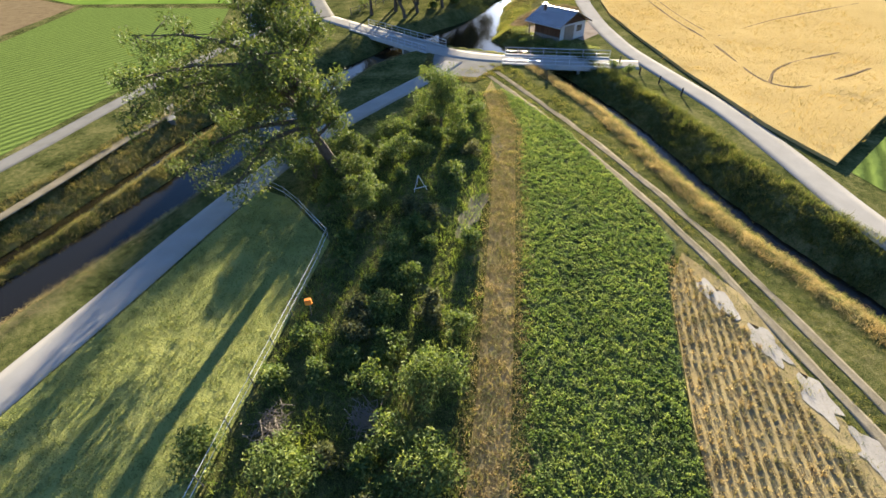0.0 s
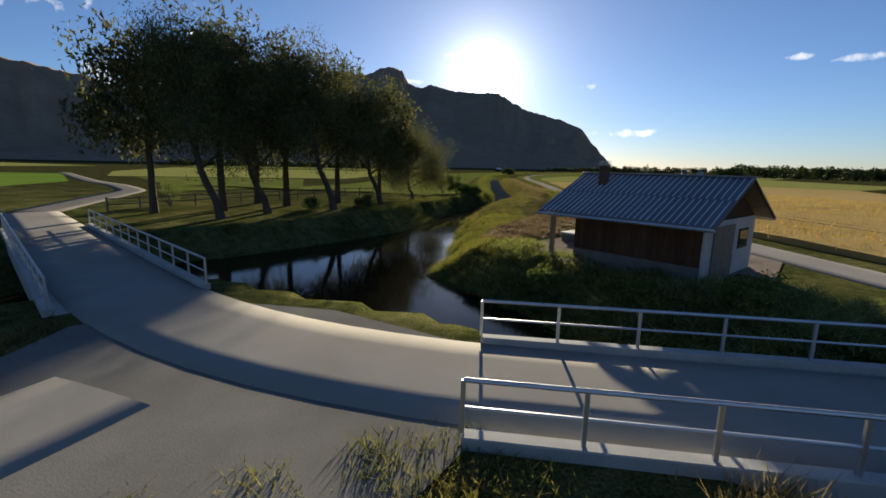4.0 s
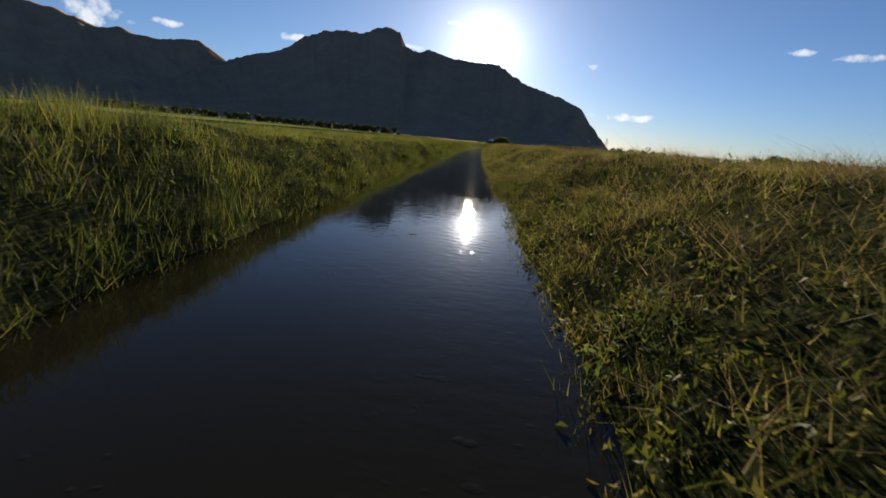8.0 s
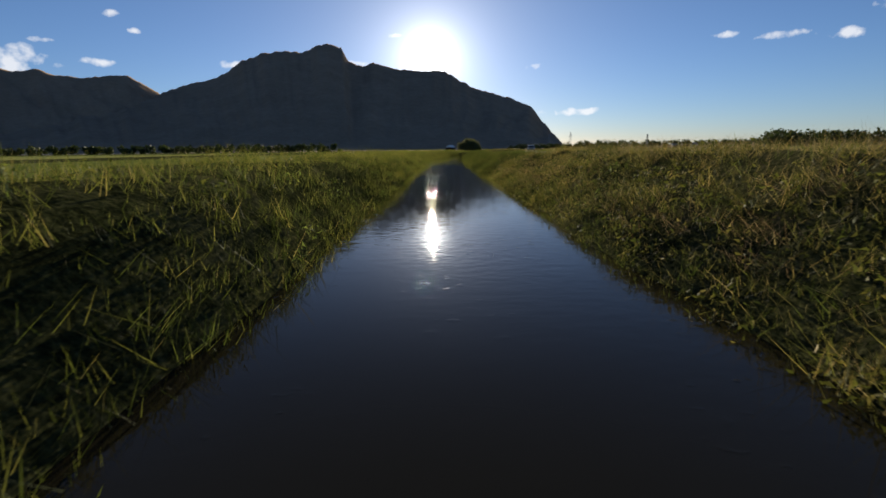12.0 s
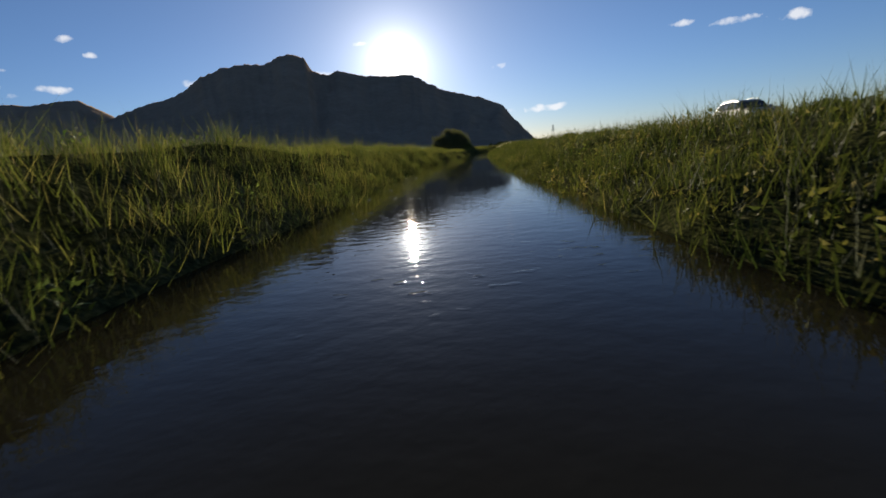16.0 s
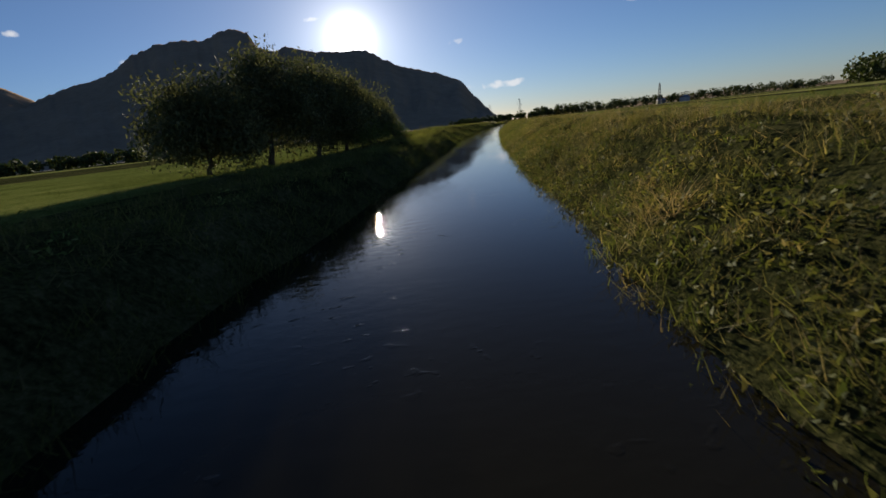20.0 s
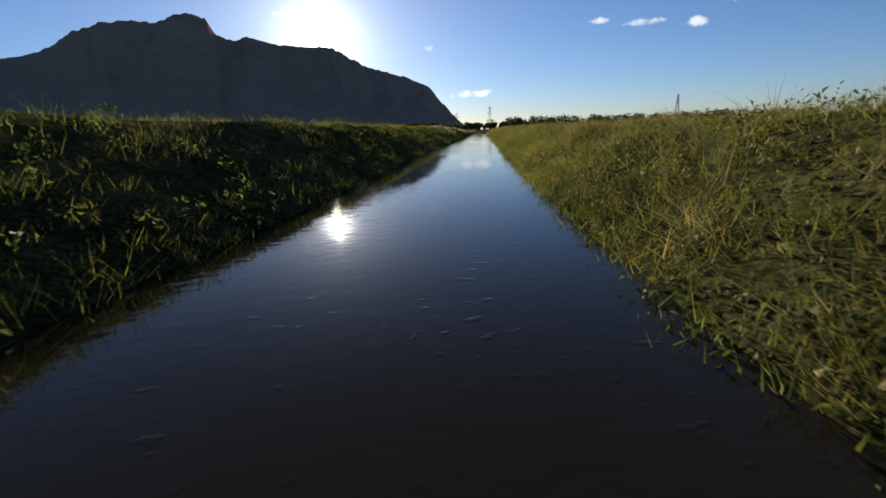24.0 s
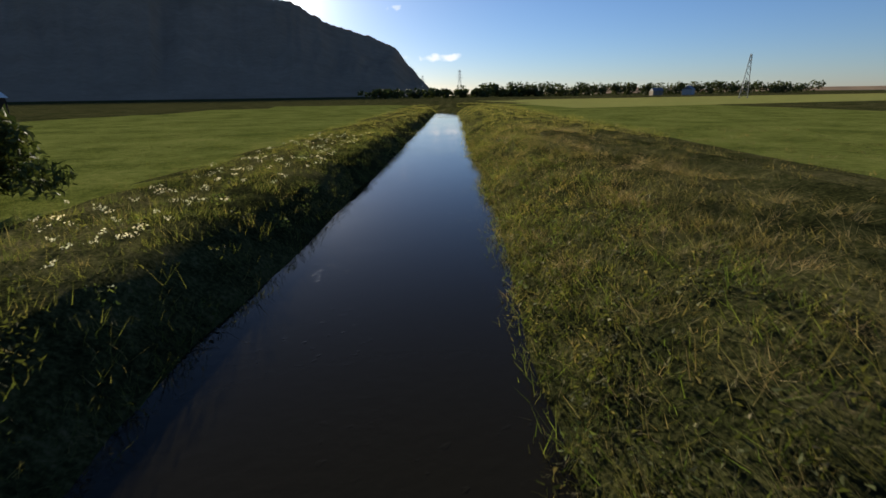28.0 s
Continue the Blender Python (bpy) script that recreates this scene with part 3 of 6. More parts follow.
# ---- roads and fields ----
ribbon("road", [(40, -30), (33.5, 4), (25, 29), (24, 37), (22, 48), (18, 60), (14.8, 70), (12.6, 84), (11.6, 100), (12, 120), (14.5, 145), (17, 180), (18.5, 215), (19.5, 260), (22, 300), (28, 345), (37, 390), (50, 440), (57, 462)], 2.75, M["asphalt"], "narrow pale asphalt farm road beside the canal", "road")
ribbon("path", [(-30, -30), (-26, 2), (-24, 14), (-22.5, 25), (-19.5, 39), (-13, 53), (-9.5, 60), (-8.2, 65)], 2.6, M["asphalt"], "pale asphalt cycle path along the water", "path")
ribbon("grass_track", [(56, 459), (68, 500), (88, 560), (93, 576), (96, 584)], 1.5, M["track"], "worn earth track in the bank-top grass", "track", lift=0.02, wobble=0.6, crown=0.0)
for off_ in (-0.75, 0.75):
    rut = smooth_line(np.array([(27, -20), (18.5, 10), (15.6, 19), (13.8, 25), (10, 33.5), (6, 42), (0, 53), (-4, 60), (-6, 64)], float), 4.0)
    tn = np.gradient(rut, axis=0)
    tn /= np.linalg.norm(tn, axis=1, keepdims=True)
    ribbon("dirt_track", rut + np.c_[tn[:, 1], -tn[:, 0]] * off_, 0.62, M["track"], "worn earth wheel rut of the farm track", "track", lift=0.03, wobble=0.45, crown=-0.018)
ribbon("farm_road", [(-36, 87.2), (-41, 97), (-50, 115), (-69, 134), (-90, 152), (-160, 215)], 3.4, M["gravel"], "pale gravel farm road between fields", "road")
ribbon("field_track", [(-52, -20), (-47, 31), (-47, 44), (-46, 65), (-43, 82), (-39, 91)], 2.2, M["gravel"], "gravel track along the field edge", "track")
ribbon("bank_track", [(-45, -10), (-40.5, 12), (-39.2, 25), (-38.8, 40), (-37, 55)], 1.0, M["track"], "trodden earth strip on the canal bank", "track", lift=0.05)

ribbon("bridge_road", [(-37, 88.2), (-29, 81.8), (-20, 74.6), (-12, 68.2), (-7, 65.4), (-2, 64.4), (4, 64), (12, 63.4), (18, 62.6)], 3.4, M["asphalt"], "pale asphalt road over both bridges", "road", lift=0.06)
patch("junction", [(-12, 66), (-10, 68.6), (-6, 68.2), (-2.5, 66.4), (-2, 62.4), (-5, 57), (-9.5, 57.5), (-11.5, 62)], M["gravel"], "pale gravel where the paths meet", "junction", lift=0.035)
patch("mown_meadow", [(-11.8, -25), (-12, 9), (-12.2, 23), (-17.5, 28), (-20.3, 29), (-22.5, 14), (-26, -5), (-29, -25)], M["meadow"], "short mown green meadow inside the fence", "meadow")
patch("crop_field", [(1.2, -20), (0.9, 19), (0.3, 42), (-3, 56), (0, 51), (5, 43), (9, 33), (11.5, 25.5), (10, 21), (9, 12), (8.5, -20)], M["crop_ground"], "field of low green crop plants", "field")
patch("hay_field", [(-1.7, 82.9), (-1.4, 84.6), (-0.4, 88), (2.6, 95), (4.4, 97.5), (7.5, 97), (10.2, 95), (10.6, 92), (10.6, 88.2), (7.6, 88.8), (2.7, 84.0), (0.5, 82.0), (-0.6, 82.2)], M["hay"], "mown hay meadow with drying cuttings", "meadow", lift=0.012)
patch("straw_strip", [(-1.2, -20), (-0.8, 12), (-1.2, 26), (-1.6, 40), (-3.6, 52), (-3.1, 56), (0.25, 42), (0.85, 19), (1.15, -20)], M["straw"], "dry yellow grass strip at the field edge", "field margin", lift=0.035)
patch("stubble_field", [(8.6, -20), (9.1, 12), (10.1, 21), (11.6, 24.5), (14, 21), (15.4, 15), (18, 3), (24, -20)], M["straw"], "brown stubble rows with bare pale soil", "field", lift=0.032)


def blot(cx, cy, rx, ry, turn, seed, mat="bare"):
    """An uneven bare spot."""
    r = np.random.default_rng(seed)
    a = np.linspace(0, 2 * np.pi, 26, endpoint=False)
    k = 1 + 0.28 * np.sin(2 * a + r.uniform(0, 6)) * r.uniform(0.4, 1) + 0.18 * np.sin(5 * a + r.uniform(0, 6)) + r.normal(0, 0.07, 26)
    x, y = np.cos(a) * rx * k, np.sin(a) * ry * k
    c, s = math.cos(radians(turn)), math.sin(radians(turn))
    patch("bare_patch", [(cx + u * c - v * s, cy + u * s + v * c) for u, v in zip(x, y)], M[mat], "bare washed-out pale soil" if mat == "bare" else "bare trodden brown earth", "soil patch", lift=0.055)


blot(12.6, 20.4, 0.6, 1.6, 12, 1)
blot(14.1, 17.2, 0.55, 1.5, 14, 2)
blot(15.2, 14.2, 0.6, 1.3, 14, 3)
blot(16.3, 11.4, 0.6, 1.2, 16, 4)
blot(-2.6, 27.5, 0.9, 2.4, -12, 5, "track")
blot(-1.4, 38.5, 0.5, 2.6, 4, 6, "track")
patch("wheat_field", [(26.8, 37.5), (24, 45), (20.3, 61), (17.6, 75), (15.2, 90), (14.6, 112), (16.5, 140), (19.6, 180), (21.5, 215), (60, 240), (110, 200), (75, 130), (50, 64)], M["wheat"], "ripe golden wheat field with tramlines", "field", lift=0.02, height=0.35)
patch("far_wheat_field", [(24, 222), (25, 262), (30, 300), (60, 380), (210, 420), (180, 260), (112, 205), (62, 245)], M["meadow"], "green field strip beyond the wheat", "field", lift=0.03)
patch("beet_field", [(27.5, 36.5), (50, 62), (76, 128), (140, 110), (120, 20), (40, 0)], M["rows"], "green leafy beet field", "field")
for nm, pts_, mt, lb in [
    ("green_field", [(-49, 30), (-50, 62), (-50, 72), (-60, 95), (-95, 96), (-86, 60), (-80, 0), (-55, 0)], "rows", "green crop field with rows"),
    ("brown_field", [(-90, 62), (-98, 97), (-150, 120), (-190, 100), (-150, 40)], "soil", "freshly harvested brown field"),
    ("grey_field", [(-45, 114), (-74, 152), (-110, 190), (-60, 200), (-40, 150)], "lush", "green meadow behind the grove"),
    ("mown_field", [(-120, 190), (-170, 250), (-260, 420), (-60, 420), (-50, 215)], "meadow", "mown green field in the distance"),
    ("green_strip", [(-100, 99), (-152, 123), (-190, 190), (-150, 205), (-92, 148), (-62, 100)], "green_field", "green grass field strip"),
    ("yellow_strip", [(-200, 130), (-260, 190), (-420, 300), (-520, 250), (-300, 90)], "wheat", "pale yellow grain field in the distance"),
    ("green_far_field", [(-265, 195), (-330, 420), (-900, 700), (-900, 480), (-430, 305)], "meadow", "distant green field"),
    ("green_far_field", [(-60, 430), (-260, 430), (-340, 560), (-60, 560)], "lush", "distant green meadow"),
    ("green_far_field", [(-60, 570), (-345, 570), (-420, 680), (-60, 680)], "meadow", "distant green field"),
    ("green_far_field", [(220, 425), (110, 440), (130, 560), (330, 560)], "meadow", "distant mown green field"),
    ("green_far_field", [(120, 640), (150, 760), (420, 760), (360, 640)], "meadow", "distant mown green field"),
]:
    patch(nm, pts_, M[mt], lb, "field")

def side_strip(name, d0, d1, y0, y1, mat, label, category, lift, drop=0.15):
    """A field strip that keeps its distance from the canal."""
    p = MAIN[(MAIN[:, 1] > y0) & (MAIN[:, 1] < y1)]
    t = np.gradient(p, axis=0)
    t /= np.linalg.norm(t, axis=1, keepdims=True)
    nrm = np.c_[t[:, 1], -t[:, 0]]
    rows = [np.c_[p + nrm * d, ground_base(p[:, 1]) - drop * step01(p[:, 1], 108, 150) + lift] for d in np.linspace(d0, d1, 9)]
    n, V = len(p), np.vstack(rows)
    F = [np.stack([np.arange(n - 1) + k * n, np.arange(n - 1) + 1 + k * n, np.arange(n - 1) + 1 + (k + 1) * n, np.arange(n - 1) + (k + 1) * n], -1) for k in range(8)]
    F = np.vstack(F)
    tagged(new(name, mesh_of(name, V, F if d1 < d0 else F[:, ::-1], mat, True)), label, category, kind="structure")


side_strip("canal_meadow", -7.8, -60, 122, 700, M["lush"], "bright green meadow beside the canal", "meadow", 0.03)
side_strip("east_meadow", 10.8, 48, 168, 700, M["lush"], "yellow-green meadow beyond the canal bank", "meadow", 0.015, 0.0)

# ---- mountains ----
RIDGE = [(-41.7, 7.4), (-39.9, 7.7), (-37.8, 7.3), (-35.8, 7.3), (-32.8, 7.8), (-30.3, 6.1), (-27.1, 7.2), (-24.3, 8.0), (-21.9, 9.7), (-19.5, 10.7), (-17.0, 11.1), (-15.2, 10.9), (-14.0, 11.5), (-12.3, 12.1), (-10.7, 11.6), (-9.9, 10.1), (-8.2, 9.7), (-6.9, 10.2), (-4.2, 9.4), (1.6, 9.2), (5.3, 7.2), (9.8, 6.0), (12.2, 5.0), (13.9, 3.0), (16.3, 0.5)]
ridge_az, ridge_el = np.array(RIDGE).T
EYE0 = np.array([12.0, 300.0])


def mountain(name, az, dist, depth, el, label, seed, rough=14.0, noise_el=0.12):
    """A mountain as rows from foot to ridge and down behind, with gullies."""
    a = np.radians(az)
    rows, m = 44, len(az)
    top = dist * np.tan(np.radians(np.maximum(el, 0.05)))
    V = []
    for k in range(rows + 6):
        t = k / rows
        r = dist - depth * (1 - t) if t <= 1 else dist + depth * (t - 1) * 2
        prof = t ** 1.15 if t <= 1 else max(0.0, 1 - (t - 1) * 5)
        x, y = EYE0[0] + np.sin(a) * r, EYE0[1] + np.cos(a) * r
        gully = np.array([noise.fractal(Vector((az_i * 0.55, t * 2.2, seed)), 0.9, 2.1, 6) for az_i in az])
        z = top * prof + gully * rough * min(1, t * 4) * (1.0 if t < 0.93 else 0.25)
        V.append(np.c_[x, y, np.maximum(z, -2)])
    V = np.vstack(V)
    i, j = np.meshgrid(np.arange(rows + 5), np.arange(m - 1), indexing="ij")
    q = (i * m + j).ravel()
    tagged(new(name, mesh_of(name, V, np.stack([q, q + 1, q + m + 1, q + m], -1), M["forest"], True)), label, "mountain", kind="structure")


az_f = np.arange(-60, 18.01, 0.22)
jag = np.array([noise.fractal(Vector((v * 1.3, 0, 3)), 0.8, 2.0, 5) for v in az_f]) * 0.16
main_el = np.interp(az_f, ridge_az, ridge_el, left=3.0, right=0.0)
main_el = np.where(az_f < -30, np.interp(az_f, [-60, -45, -36, -30], [1, 2.0, 4.5, 6.0]), main_el)
mountain("mountain", az_f, 4620, 2400, main_el * 1.015 + jag * (main_el > 1), "steep dark wooded mountain in its own shade", 2.0, 24)
az_b = np.arange(-75, -20, 0.3)
back_el = np.interp(az_b, [-75, -60, -50, -44, -41.7, -39.9, -37.8, -35.8, -32.8, -30, -24, -20], [8, 9.5, 9.0, 8.2, 7.4, 7.7, 7.3, 7.3, 7.8, 6.1, 5, 3])
mountain("mountain_range", az_b, 4660, 1200, back_el + np.array([noise.fractal(Vector((v, 5, 3)), 0.8, 2.0, 5) for v in az_b]) * 0.14, "far dark mountain range", 9.0, 50)
az_h = np.arange(20, 110, 0.5)
mountain("distant_hills", az_h, 4600, 900, np.interp(az_h, [20, 27, 32, 36, 44, 60, 80, 110], [0.05, 0.1, 0.5, 0.6, 0.3, 0.3, 0.4, 0.4]), "pale distant hills", 4.0, 8)
az_s = np.arange(110, 300, 1.0)
mountain("hills_behind", az_s, 3500, 900, 3 + 1.5 * np.sin(az_s * 0.11), "wooded hills closing the valley", 6.0, 20)


M["dark_leaf"] = foliage("far_leaves", [(0.0, (0.03, 0.045, 0.018)), (0.5, (0.05, 0.07, 0.028)), (1.0, (0.085, 0.10, 0.042))], 0.2)


def treeline(name, line, height, seed, label, width=14.0, leaf=2.2, step=7.0):
    """A far belt of wood: overlapping crowns of large leaf clumps."""
    r = np.random.default_rng(seed)
    p = smooth_line(np.array(line, float), step)
    c = []
    for x, y in p:
        for k in range(4):
            c.append((x + r.normal(0, width / 3), y + r.normal(0, width / 3), float(ground_base(y)) + height * r.uniform(0.1, 0.7)))
    c = np.array(c)
    v, f = leaf_cloud(c, np.full(len(c), height * 0.36), 46, leaf * 1.15, seed, 0.9)
    tagged(new(name, mesh_of(name, v, f, M["dark_leaf"])), label, "wood", kind="stuff")


treeline("far_wood", [(300, 620), (420, 700), (640, 760)], 16, 1, "dark belt of wood beyond the fields", 20)
treeline("far_wood", [(250, 560), (320, 490), (400, 420), (470, 330)], 12, 5, "dark belt of wood beyond the wheat", 16)
treeline("far_wood", [(250, 1000), (420, 1050), (700, 1000)], 15, 2, "dark belt of wood beyond the fields", 20)
treeline("far_wood", [(140, 980), (230, 1020), (330, 1010)], 9, 3, "low dark wood at the end of the canal", 14)
treeline("far_wood", [(-420, 640), (-250, 700), (-90, 690)], 9, 4, "dark hedge and trees under the mountain", 16)

# ---- plants ----
M["weed"] = foliage("weed_leaves", [(0.0, (0.05, 0.065, 0.02)), (0.6, (0.10, 0.115, 0.035)), (1.0, (0.16, 0.16, 0.06))], 0.35)
M["herb"] = foliage("herb_leaves", [(0.0, (0.09, 0.12, 0.04)), (0.5, (0.19, 0.22, 0.085)), (0.85, (0.32, 0.34, 0.17)), (1.0, (0.52, 0.54, 0.38))], 0.5)
# dark reed blades: shade of the backlit banks is put into their colour
M["shade_reed"] = foliage("shaded_reed_blades", [(0.0, (0.03, 0.042, 0.014)), (0.6, (0.055, 0.072, 0.024)), (1.0, (0.11, 0.12, 0.045))], 0.4)
M["lushblade"] = foliage("lush_leaves", [(0.0, (0.06, 0.092, 0.022)), (0.5, (0.115, 0.16, 0.04)), (1.0, (0.19, 0.23, 0.07))], 0.5)
M["clay"] = surface("wet_clay", (0.05, 0.032, 0.02), (0.12, 0.08, 0.05), 1.2, 14, 0.85, bump=0.9, dist=0.04)
M["mat"] = foliage("matted_leaves", [(0.0, (0.05, 0.062, 0.02)), (0.5, (0.10, 0.108, 0.036)), (0.85, (0.165, 0.15, 0.06)), (1.0, (0.30, 0.25, 0.14))], 0.35)
M["straw_blade"] = foliage("cut_hay_blades", [(0.0, (0.09, 0.065, 0.040)), (0.5, (0.18, 0.135, 0.085)), (1.0, (0.32, 0.255, 0.17))], 0.4, warm=(1.0, 0.95, 0.8))
M["wheat_blade"] = foliage("wheat_stalks", [(0.0, (0.33, 0.235, 0.09)), (0.5, (0.41, 0.30, 0.125)), (1.0, (0.52, 0.39, 0.18))], 0.3, warm=(1.0, 0.95, 0.6))
M["meadow_blade"] = foliage("mown_blades", [(0.0, (0.11, 0.145, 0.042)), (0.6, (0.17, 0.198, 0.07)), (1.0, (0.28, 0.27, 0.125))], 0.45)
M["tape_white"] = foliage("white_petals", [(0.0, (0.5, 0.5, 0.42)), (1.0, (0.72, 0.72, 0.64))], 0.4, warm=(1, 1, 0.9))



def along(line, n, d0, d1, seed, y0=-30, y1=605, power=1.0):
    """Random points beside a line, d0 to d1 to its right (below zero: left), more of them near d0."""
    r = np.random.default_rng(seed)
    p = line[(line[:, 1] > y0) & (line[:, 1] < y1)]
    t = np.gradient(p, axis=0)
    t /= np.linalg.norm(t, axis=1, keepdims=True)
    k = r.uniform(0, len(p) - 1.001, n)
    i, f = k.astype(int), (k % 1)[:, None]
    q, tt = p[i] * (1 - f) + p[i + 1] * f, t[i]
    d = d0 + (d1 - d0) * r.uniform(0, 1, n) ** power
    return q + np.c_[tt[:, 1], -tt[:, 0]] * d[:, None]


def on_ground(xy, lift=-0.02):
    return np.c_[xy, sheet_z(xy[:, 0], xy[:, 1]) + lift]


def stuff(name, data, mat, label, category):
    return tagged(new(name, mesh_of(name, *data, mat)), label, category, kind="stuff")


def sward(name, xy, h0, h1, width, mat, label, lean=0.4, per=6, seed=1, spread=0.13, floor=WATER - 0.12, bent=False):
    p = on_ground(xy)
    p = p[p[:, 2] > floor]
    mown = (p[:, 1] > 82) & (p[:, 1] < 140) & (p[:, 0] > np.interp(p[:, 1], [82, 83.5, 88, 97, 104, 116, 130, 140], [-1.9, -1.7, -0.5, 3.4, 6.6, 6.6, 8.0, 9.4]) + 0.5 * wave(p[:, 0], p[:, 1], 2.0, 4)) & (p[:, 0] < 11)
    clay = (p[:, 1] > 556.8) & (p[:, 1] < 560.3) & (line_distance(p[:, 0], p[:, 1], MAIN) < 2.4) & (p[:, 0] > 68.5)
    p = p[~mown & ~clay]
    # the reed stretch has little dry grass
    if mat in (M["dry"], M["gold"]) or seed in (12, 80):
        reedy = (p[:, 1] > 258) & (p[:, 1] < 394) & (np.arange(len(p)) % 10 < (6 if mat == M["grass"] else 8))
        p = p[~reedy]
    clump = 0.78 + 0.3 * wave(p[:, 0], p[:, 1], 3.1, seed) + 0.38 * wave(p[:, 0], p[:, 1], 1.0, seed + 1)
    h = (h0 + (h1 - h0) * np.random.default_rng(seed).uniform(0, 1, len(p))) * np.clip(clump, 0.42, 1.3)
    stuff(name, blades(p, h, width, lean, per, spread, seed, bent), mat, label, "grass")


def field_points(n, outline, seed):
    """Random points inside an outline."""
    r = np.random.default_rng(seed)
    o = np.array(outline, float)
    p = r.uniform(o.min(0), o.max(0), (n * 3, 2))
    inside = np.zeros(len(p), bool)
    for (ax, ay), (bx, by) in zip(o, np.roll(o, -1, 0)):
        with np.errstate(divide="ignore", invalid="ignore"):
            cut = ((ay > p[:, 1]) != (by > p[:, 1])) & (p[:, 0] < (bx - ax) * (p[:, 1] - ay) / (by - ay) + ax)
        inside ^= cut
    return p[inside][:n]


# both banks of the canal
sward("bank_grass", along(MAIN, 22000, 2.1, 5.8, 11, 96, 605, 1.0), 0.2, 0.39, 0.0093, M["dry"], "rough half-dry grass on the canal bank", 0.9, 16, 11, 0.14)
sward("bank_grass", along(MAIN, 6500, 5.6, 10.0, 61, 80, 605, 1.0), 0.18, 0.33, 0.0105, M["dry"], "rough half-dry grass on the bank top", 0.7, 13, 61, 0.16)
sward("bank_grass", along(MAIN, 11000, 2.0, 5.2, 12, 80, 605, 1.2), 0.18, 0.37, 0.0099, M["grass"], "lush green grass at the water's edge", 0.6, 13, 12, 0.1)
sward("bank_grass", along(MAIN, 6000, 2.4, 7.0, 19, 80, 605, 1.1), 0.13, 0.32, 0.0074, M["gold"], "pale dry grass stalks tangled on the canal bank", 1.6, 8, 19, 0.18)
sward("bank_grass", along(MAIN, 17000, -1.9, -6.2, 13, 92, 450, 1.2), 0.27, 0.48, 0.0093, M["grass"], "tall green grass on the canal bank", 0.7, 16, 13, 0.13)
sward("bank_grass", along(MAIN, 7000, -2.1, -7.5, 62, 450, 605, 1.1), 0.16, 0.35, 0.0105, M["grass"], "green grass on the shaded canal bank", 0.6, 13, 62, 0.13)
sward("bank_grass", along(MAIN, 6000, -3.6, -9.0, 14, 92, 605, 1.1), 0.29, 0.53, 0.0062, M["dry"], "seeding grass stalks on the canal bank", 0.4, 7, 14)
sward("reeds", along(MAIN, 2000, 2.4, 5.4, 76, 252, 318, 1.0), 0.4, 0.7, 0.011, M["shade_reed"], "tall green reeds above the water", 0.3, 11, 76)
sward("reeds", along(MAIN, 2600, 2.3, 5.4, 15, 262, 350, 1.0), 0.26, 0.5, 0.013, M["shade_reed"], "tall green reeds at the water's edge", 0.35, 10, 15)
sward("reeds", along(MAIN, 4200, 2.0, 4.4, 77, 256, 396, 1.0), 0.3, 0.55, 0.014, M["shade_reed"], "green reeds above the waterline, shade put into their colour", 0.4, 12, 77)
sward("reeds", along(MAIN, 1200, 2.6, 5.8, 65, 350, 384, 1.0), 0.22, 0.42, 0.011, M["shade_reed"], "tangled tall grass and reeds on the bank", 0.6, 14, 65)
sward("bank_grass", along(MAIN, 2600, 2.5, 9.5, 66, 97, 165, 1.0), 0.14, 0.32, 0.0093, M["straw_blade"], "tangled bleached straw on the canal bank", 1.8, 12, 66, 0.14)
sward("reeds", along(MAIN, 4200, -2.3, -5.4, 16, 246, 372, 1.0), 0.36, 0.66, 0.010, M["grass"], "green reeds at the water's edge", 0.35, 13, 16)
sward("reeds", along(MAIN, 1700, -2.2, -5.0, 39, 124, 152, 1.2), 0.28, 0.52, 0.011, M["grass"], "tall green grass and reeds on the bank", 0.35, 14, 39)
sward("rough_grass", along(MAIN, 5000, 10, 22, 17, 80, 605, 1.3), 0.14, 0.3, 0.017, M["dry"], "dry rough grass beside the canal", 0.9, 14, 17, 0.2)
sward("meadow_grass", along(MAIN, 5500, -6.8, -20, 18, 100, 605, 1.5), 0.1, 0.2, 0.015, M["grass"], "short green meadow grass", 0.7, 14, 18, 0.2)
sward("bank_grass", along(MAIN, 4500, 2.0, 8.0, 67, 82, 118, 1.0), 0.13, 0.28, 0.0093, M["bright"], "sunlit yellow-green grass above the pool", 0.8, 16, 67, 0.13)
RUT = smooth_line(np.array([(18.5, 10), (15.6, 19), (13.8, 25), (10, 33.5), (6, 42), (0, 53), (-4, 60), (-6, 64)], float), 2.0)
verge = np.vstack([along(RUT, 2600, 1.15, 3.6, 71, 8, 64, 1.0), along(RUT, 2200, -1.15, -3.2, 72, 8, 62, 1.0), along(RUT, 900, -0.4, 0.4, 73, 8, 62, 1.0)])
sward("verge_grass", verge, 0.1, 0.26, 0.03, M["bright"], "worn short grass beside the farm track", 0.9, 9, 71, 0.16)
sward("verge_grass", field_points(2600, [(-13, 66.5), (-12, 57), (-9, 55), (-5, 55.5), (-1.6, 61), (-1.8, 62.6), (-5, 56.8), (-9.5, 57.3), (-11.7, 62), (-12.2, 66)], 74), 0.12, 0.3, 0.03, M["dry"], "rough grass round the gravel junction", 0.8, 10, 74, 0.16)
sward("bank_grass", along(MAIN, 4600, 2.7, 9.0, 75, 112, 262, 0.9), 0.18, 0.35, 0.0068, M["gold"], "tawny dry grass on the canal bank", 0.9, 12, 75, 0.14)
